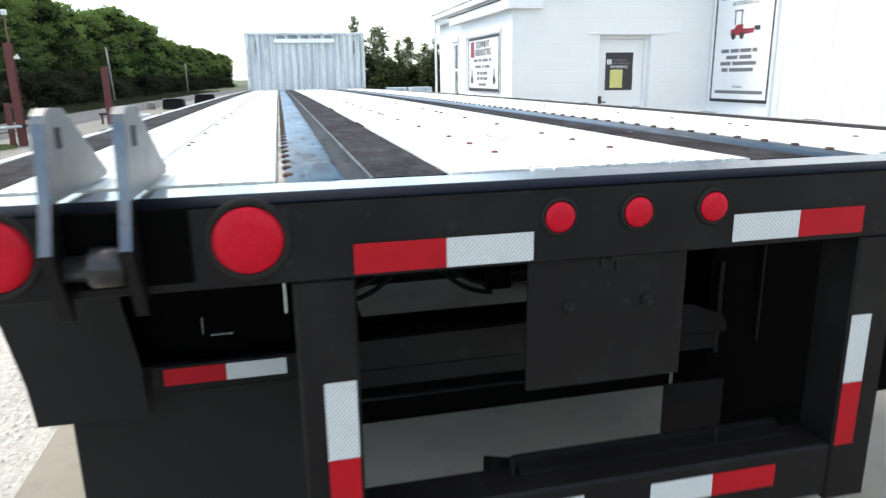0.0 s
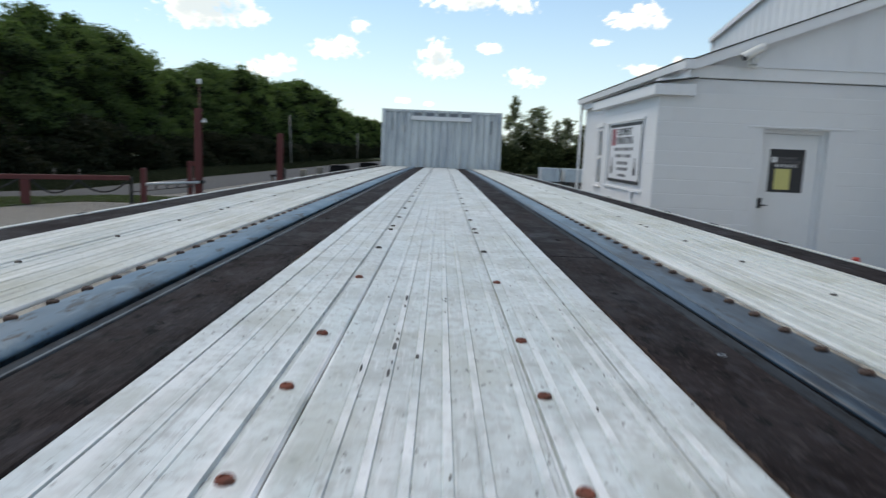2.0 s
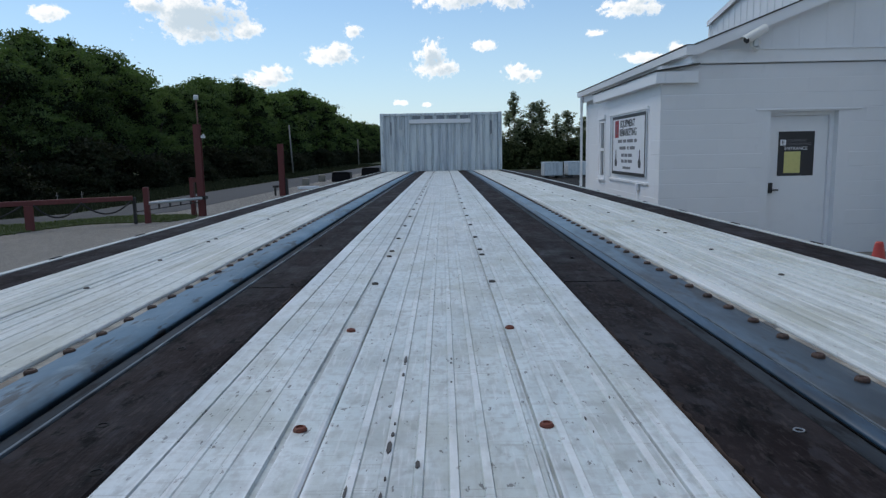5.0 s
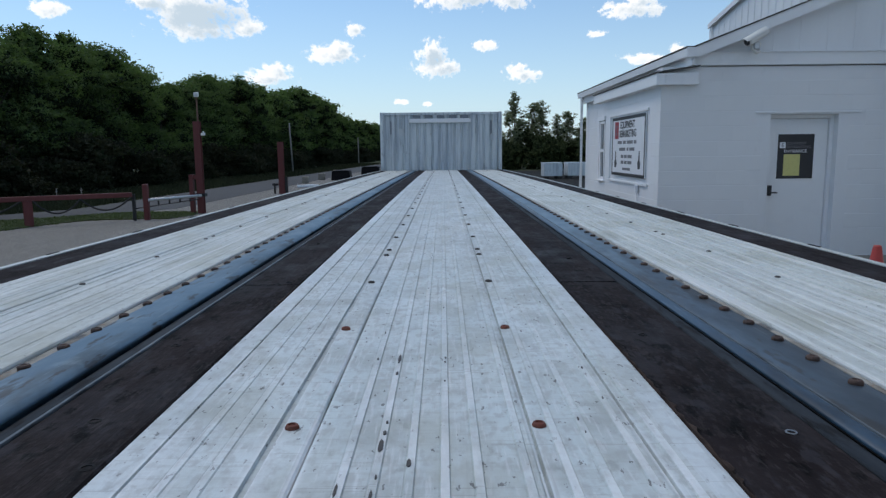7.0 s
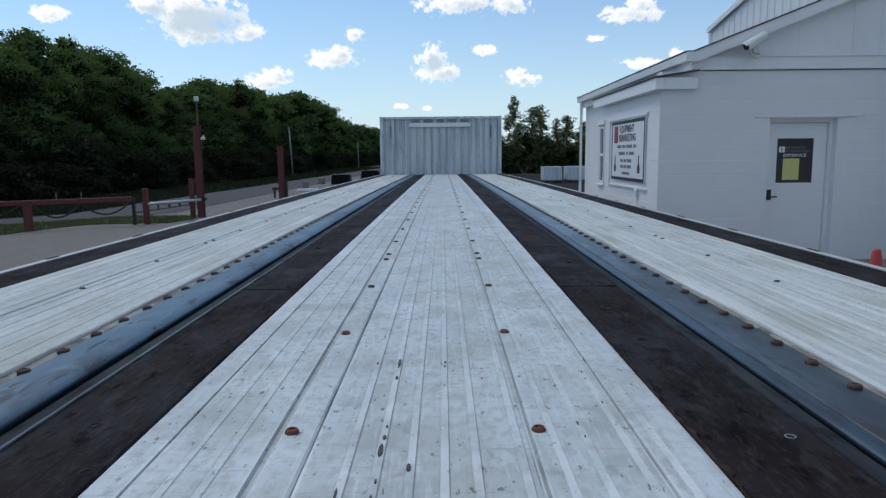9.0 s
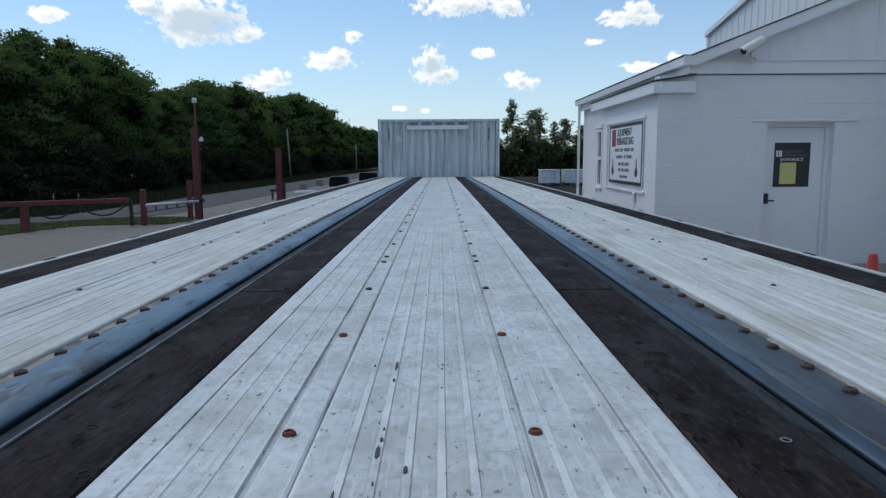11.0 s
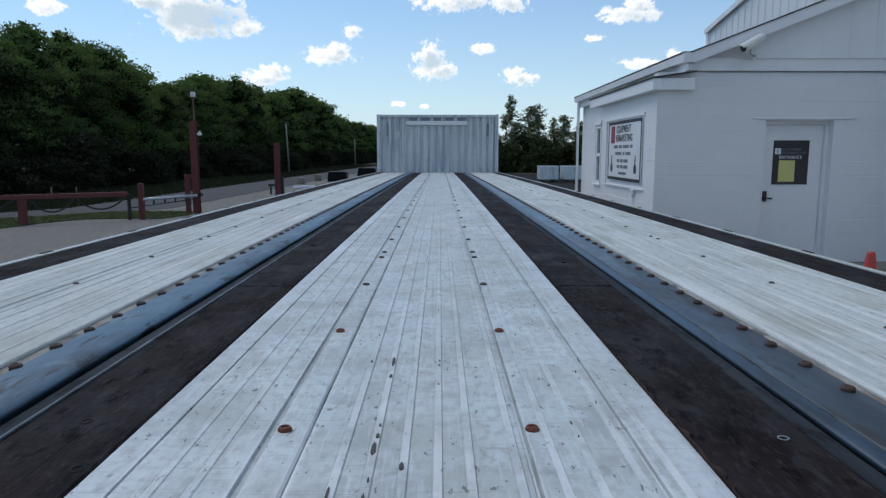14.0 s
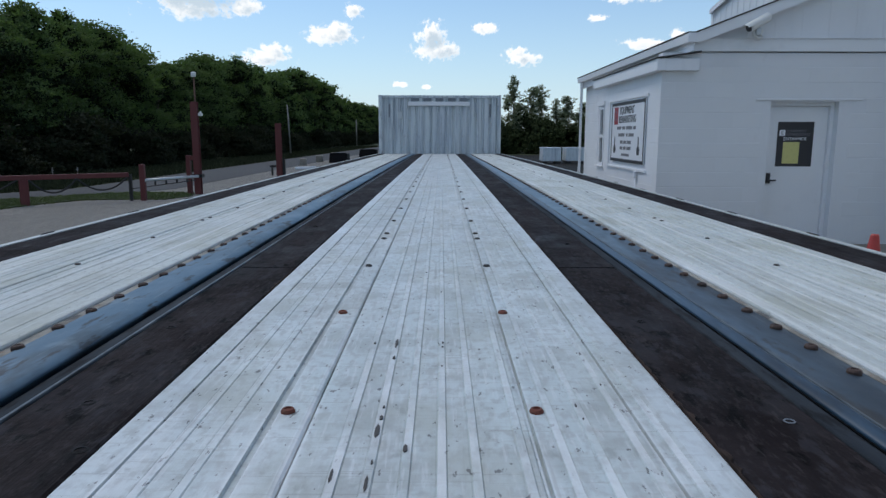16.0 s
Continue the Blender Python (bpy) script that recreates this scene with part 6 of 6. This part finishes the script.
# ---- trees ----


def leaf_quad(verts, faces, p, size, rnd):
    n = Vector((rnd.gauss(0, 1), rnd.gauss(0, 1), rnd.gauss(0, 0.8) + 0.6)).normalized()
    u = n.orthogonal().normalized()
    u = (Matrix.Rotation(rnd.uniform(0, math.tau), 3, n) @ u) * size * rnd.uniform(0.7, 1.3)
    v = n.cross(u) * rnd.uniform(0.5, 0.8)
    i = len(verts)
    verts += [p - u, p + v * 0.8 + n * size * 0.12, p + u, p - v * 0.8 + n * size * 0.12]
    faces.append((i, i + 1, i + 2, i + 3))


def crown_mesh(seed, w, h, base, lobes, leaves, size, mat, narrow=False):
    rnd = random.Random(seed)
    verts, faces = [], []
    cs = []
    for k in range(lobes):
        u = (k + rnd.random()) / lobes
        z = base + (h - base) * u
        env = math.sin(math.pi * min(1, 0.18 + 0.80 * u)) ** 0.6
        if narrow:
            env = (0.78 + 0.3 * math.sin(7.3 * u + seed)) * min(1.0, (1.03 - u) * 3.0) ** 0.6
        a, r = rnd.uniform(0, math.tau), rnd.uniform(0.25, 0.95) * w / 2 * env
        s = (rnd.uniform(0.10, 0.21) if narrow else rnd.uniform(0.13, 0.28)) * w * (0.6 + 0.5 * env)
        cs.append((Vector((math.cos(a) * r, math.sin(a) * r, z)), s, s * (rnd.uniform(0.9, 1.7) if narrow else rnd.uniform(0.55, 0.9))))
    total = sum(s * s for _, s, _ in cs)
    shade = []
    for c, s, sz in cs:
        # sprays: leaves gather round twig ends, more of them on the upper side, with gaps between
        tips = []
        for _ in range(16 if narrow else 26):
            d = Vector((rnd.gauss(0, 1), rnd.gauss(0, 1), rnd.gauss(0.35, 1))).normalized()
            tips.append((d, rnd.uniform(0.72, 1.28), rnd.uniform(0.13, 0.26)))
        for _ in range(int(leaves * s * s / total)):
            if rnd.random() < 0.72:
                d, r, w = rnd.choice(tips)
                off = Vector((rnd.gauss(0, w), rnd.gauss(0, w), rnd.gauss(0, w * 0.6)))
                p = d * r + off
            else:
                d = Vector((rnd.gauss(0, 1), rnd.gauss(0, 1), rnd.gauss(0, 1))).normalized()
                p = d * rnd.uniform(0.55, 0.95)
            leaf_quad(verts, faces, c + Vector((p.x * s, p.y * s, p.z * sz)), size, rnd)
            # leaves on the underside of a lobe get the painted shade colour
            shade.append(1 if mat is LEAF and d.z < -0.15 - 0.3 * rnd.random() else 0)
    k = h / max(c.z + sz for c, s, sz in cs)
    # larger inner leaves, in the same shade colour
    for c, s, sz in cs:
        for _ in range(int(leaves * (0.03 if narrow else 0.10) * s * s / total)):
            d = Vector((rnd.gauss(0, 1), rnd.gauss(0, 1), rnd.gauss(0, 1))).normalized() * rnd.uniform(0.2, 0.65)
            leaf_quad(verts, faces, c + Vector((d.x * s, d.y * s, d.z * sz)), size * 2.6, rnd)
    for v in verts:
        v.z *= k
    me = bpy.data.meshes.new("crown")
    me.from_pydata([tuple(v) for v in verts], [], faces)
    me.materials.append(mat)
    me.materials.append(LEAF_SHADE)
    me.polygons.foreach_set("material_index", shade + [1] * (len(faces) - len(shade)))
    me.update()
    return me, cs


def trunk_mesh(seed, h, r, cs):
    rnd = random.Random(seed + 99)
    bm = bmesh.new()
    pts = [Vector((rnd.gauss(0, 0.02) * h * k / 5, rnd.gauss(0, 0.02) * h * k / 5, h * 0.75 * k / 5)) for k in range(6)]
    for i in range(5):
        rod(bm, pts[i], pts[i + 1], r * (1 - 0.15 * i), 8, r * (1 - 0.15 * (i + 1)))
    for c, s, _ in cs[:: 2]:
        k = min(4, max(1, int(5 * (c.z * 0.75) / (h * 0.75))))
        rod(bm, pts[k], c, r * 0.35, 6, r * 0.08)
    return link_mesh("trunk", bm, BARK, True)


def make_tree(seed, w, h, base, lobes, leaves, size, mat, r, narrow=False, kind="tree"):
    cm, cs = crown_mesh(seed, w, h, base, lobes, leaves, size, mat, narrow)
    return cm, (trunk_mesh(seed, h, r, cs) if kind == "tree" else None)


def plant(name, meshes, label, group, x, y, rz, s, sz=None, category="tree"):
    t = thing(name, label, category, group, at=(x, y, -0.06), rz=rz)
    t.scale = Vector((s, s, sz or s)) * t.scale.x
    c = new("crown", meshes[0])
    c.parent = t
    if meshes[1]:
        k = new("trunk", meshes[1])
        k.parent = t
    return t


def crest(y, deep):
    """Height of the wood's edge along the road, and of the trees deeper in it."""
    rows = ((0, 6.2), (24, 5.4), (28, 5.8), (30, 6.9), (32, 7.05), (34, 6.7), (38, 6.85), (40, 6.0), (43, 5.85), (46, 6.8), (50, 7.2), (56, 7.1), (60, 6.9), (68, 7.8), (80, 8.5), (90, 8.0), (100, 7.0), (105, 6.3), (118, 6.8), (400, 7.2))
    if deep:
        rows = ((0, 6.2), (30, 5.9), (34, 6.6), (38, 8.3), (46, 8.1), (50, 7.1), (54, 6.8), (57, 7.2), (60, 8.5), (72, 8.4), (80, 9.0), (100, 10.0), (110, 9.4), (118, 8.8), (125, 7.4), (400, 7.9))
    for (y0, h0), (y1, h1) in zip(rows, rows[1:]):
        if y <= y1:
            return h0 + (h1 - h0) * (y - y0) / (y1 - y0)


def build_woods():
    set_out(LOW)
    rnd = random.Random(11)
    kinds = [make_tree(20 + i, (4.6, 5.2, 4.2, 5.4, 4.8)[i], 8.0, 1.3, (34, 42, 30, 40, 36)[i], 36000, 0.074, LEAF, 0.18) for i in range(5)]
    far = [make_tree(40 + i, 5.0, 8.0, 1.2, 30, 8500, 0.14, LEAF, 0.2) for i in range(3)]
    # first row along the road, then a second row that closes the gaps
    y, i = 10.0, 0
    while y < 165:
        x = -17.3 + road_shift(max(y, 18.5)) * 0.6 + rnd.uniform(-0.6, 0.6)
        s = crest(y, False) / 8.0 * rnd.uniform(0.93, 1.05)
        near = 24 < y < 62
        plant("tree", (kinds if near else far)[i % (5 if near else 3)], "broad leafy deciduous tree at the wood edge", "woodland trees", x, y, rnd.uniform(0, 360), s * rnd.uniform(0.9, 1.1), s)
        y += rnd.uniform(2.2, 3.2) * (1 if y < 70 else 1.6)
        i += 1
    y = 8.0
    while y < 165:
        x = -21.8 + road_shift(max(y, 18.5)) * 0.6 + rnd.uniform(-1.0, 1.0)
        s = crest(y, True) / 8.0 * rnd.uniform(0.90, 1.03)
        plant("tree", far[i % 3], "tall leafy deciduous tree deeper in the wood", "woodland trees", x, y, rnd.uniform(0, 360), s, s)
        y += rnd.uniform(2.8, 4.0)
        i += 1
    shrubs = [make_tree(60 + i, 3.0, 2.1, 0.1, 14, 5200, 0.075, LEAF_SHRUB, 0.05, kind="shrub") for i in range(3)]
    y = 8.0
    while y < 140:
        plant("shrub", shrubs[i % 3], "dense dark green shrub below the trees", "shrubs", -14.6 + road_shift(max(y, 18.5)) * 0.7 + rnd.uniform(-0.7, 0.5), y, rnd.uniform(0, 360), rnd.uniform(0.6, 1.15), category="shrub")
        y += rnd.uniform(1.7, 2.9) * (1 if y < 60 else 2.0)
        i += 1
    # slender poplars and low trees beyond the yard
    set_out(DRIVE)
    pop = [make_tree(80 + i, 1.8, 6.2, 0.7, 44, 6800, 0.058, LEAF_POPLAR, 0.06, True) for i in range(3)]
    for j, (x, y, h, w) in enumerate(((6.0, 58, 6.4, 1.25), (7.75, 59, 5.6, 1.3), (8.75, 60, 5.8, 1.35), (9.9, 59, 4.6, 1.0), (11.0, 60, 4.9, 1.5), (12.4, 61, 4.4, 1.3), (13.8, 62, 4.9, 1.2), (6.9, 62, 4.4, 1.0), (5.0, 62, 3.6, 1.0))):
        plant("tree", pop[j % 3], "slender upright poplar with sparse leaves", "poplars", x, y, j * 77, w, h / 6.2)
    hedge = [make_tree(70 + i, 3.0, 2.1, 0.1, 14, 4500, 0.085, LEAF_HEDGE, 0.05, kind="shrub") for i in range(2)]
    for j in range(9):
        plant("shrub", hedge[j % 2], "tall dense dark hedge shrub beyond the yard", "far shrubs", 4.2 + j * 1.4, 56 + (j * 37 % 3), j * 50, (1.0, 0.9, 1.15, 0.95)[j % 4], (1.25, 1.1, 1.6, 1.35)[j % 4], category="shrub")


build_woods()
set_out(1.0)

# ---- pieces of the walls: painted blocks ----


def build_blocks():
    def block(w):
        bm = bmesh.new()
        prof = [(0.012, 0.001), (0.0035, 0.001), (0.0004, 0.006), (0.0, 0.012), (0.0, 0.190), (0.0008, 0.1955), (0.003, 0.199), (0.012, 0.199)]
        ends = [[bm.verts.new((x, y + dy, z)) for y, z in prof] for x, dy in ((0.0, 0.0), (w, 0.0))]
        for p, q in zip(ends, ends[1:]):
            for k in range(len(prof) - 1):
                bm.faces.new((p[k], p[k + 1], q[k + 1], q[k]))
        bm.faces.new(ends[0])
        bm.faces.new(ends[-1][::-1])
        return link_mesh("block", bm, BLOCK_PAINT)
    full, half = block(0.398), block(0.198)
    rnd = random.Random(8)

    def lay(wall, ax, start, end, z0, z1, skip=()):
        row, z = 0, z0
        while z + 0.19 < z1:
            u = start
            if row % 2:
                pieces = [(u, half, 0.198)]
                u += 0.198
            else:
                pieces = []
            while u + 0.39 <= end:
                pieces.append((u, full, 0.398))
                u += 0.398
            if u + 0.19 <= end:
                pieces.append((u, half, 0.198))
            left = 0
            for u, me, w in pieces:
                if any(a < u + w - 0.01 and u + 0.01 < b and z < t - 0.01 and z + 0.19 > s + 0.01 for a, b, s, t in skip):
                    continue
                o = new("block", me)
                o.parent = wall
                # paint has bridged the upright joints: runs of blocks stand equally proud
                if left == 0:
                    left, proud = rnd.randint(2, 5), 0.0036 * rnd.random() ** 1.6
                left -= 1
                d = 0.0048 - proud
                o.matrix_basis = pose(u, WALL_Y + d, z) if ax == "x" else pose(ax + d, u + w, z, 0, 0, -90)
            row += 1
            z += 0.2
    lay(FRONT, "x", BUMP_X, HALL_X - 0.03, 0.2, 2.41, ((4.46, 5.43, 0, 1.96),))
    lay(BAY, BUMP_X + 0.0, WALL_Y + 0.013, BUMP_END, 0.2, 2.41, ((9.9, 12.2, 0.95, 2.1),))
    lay(SIDE, INNER_X + 0.0, BUMP_END + 0.01, 16.29, 0.2, 2.8, ((14.50, 15.13, 0.8, 2.22),))


build_blocks()
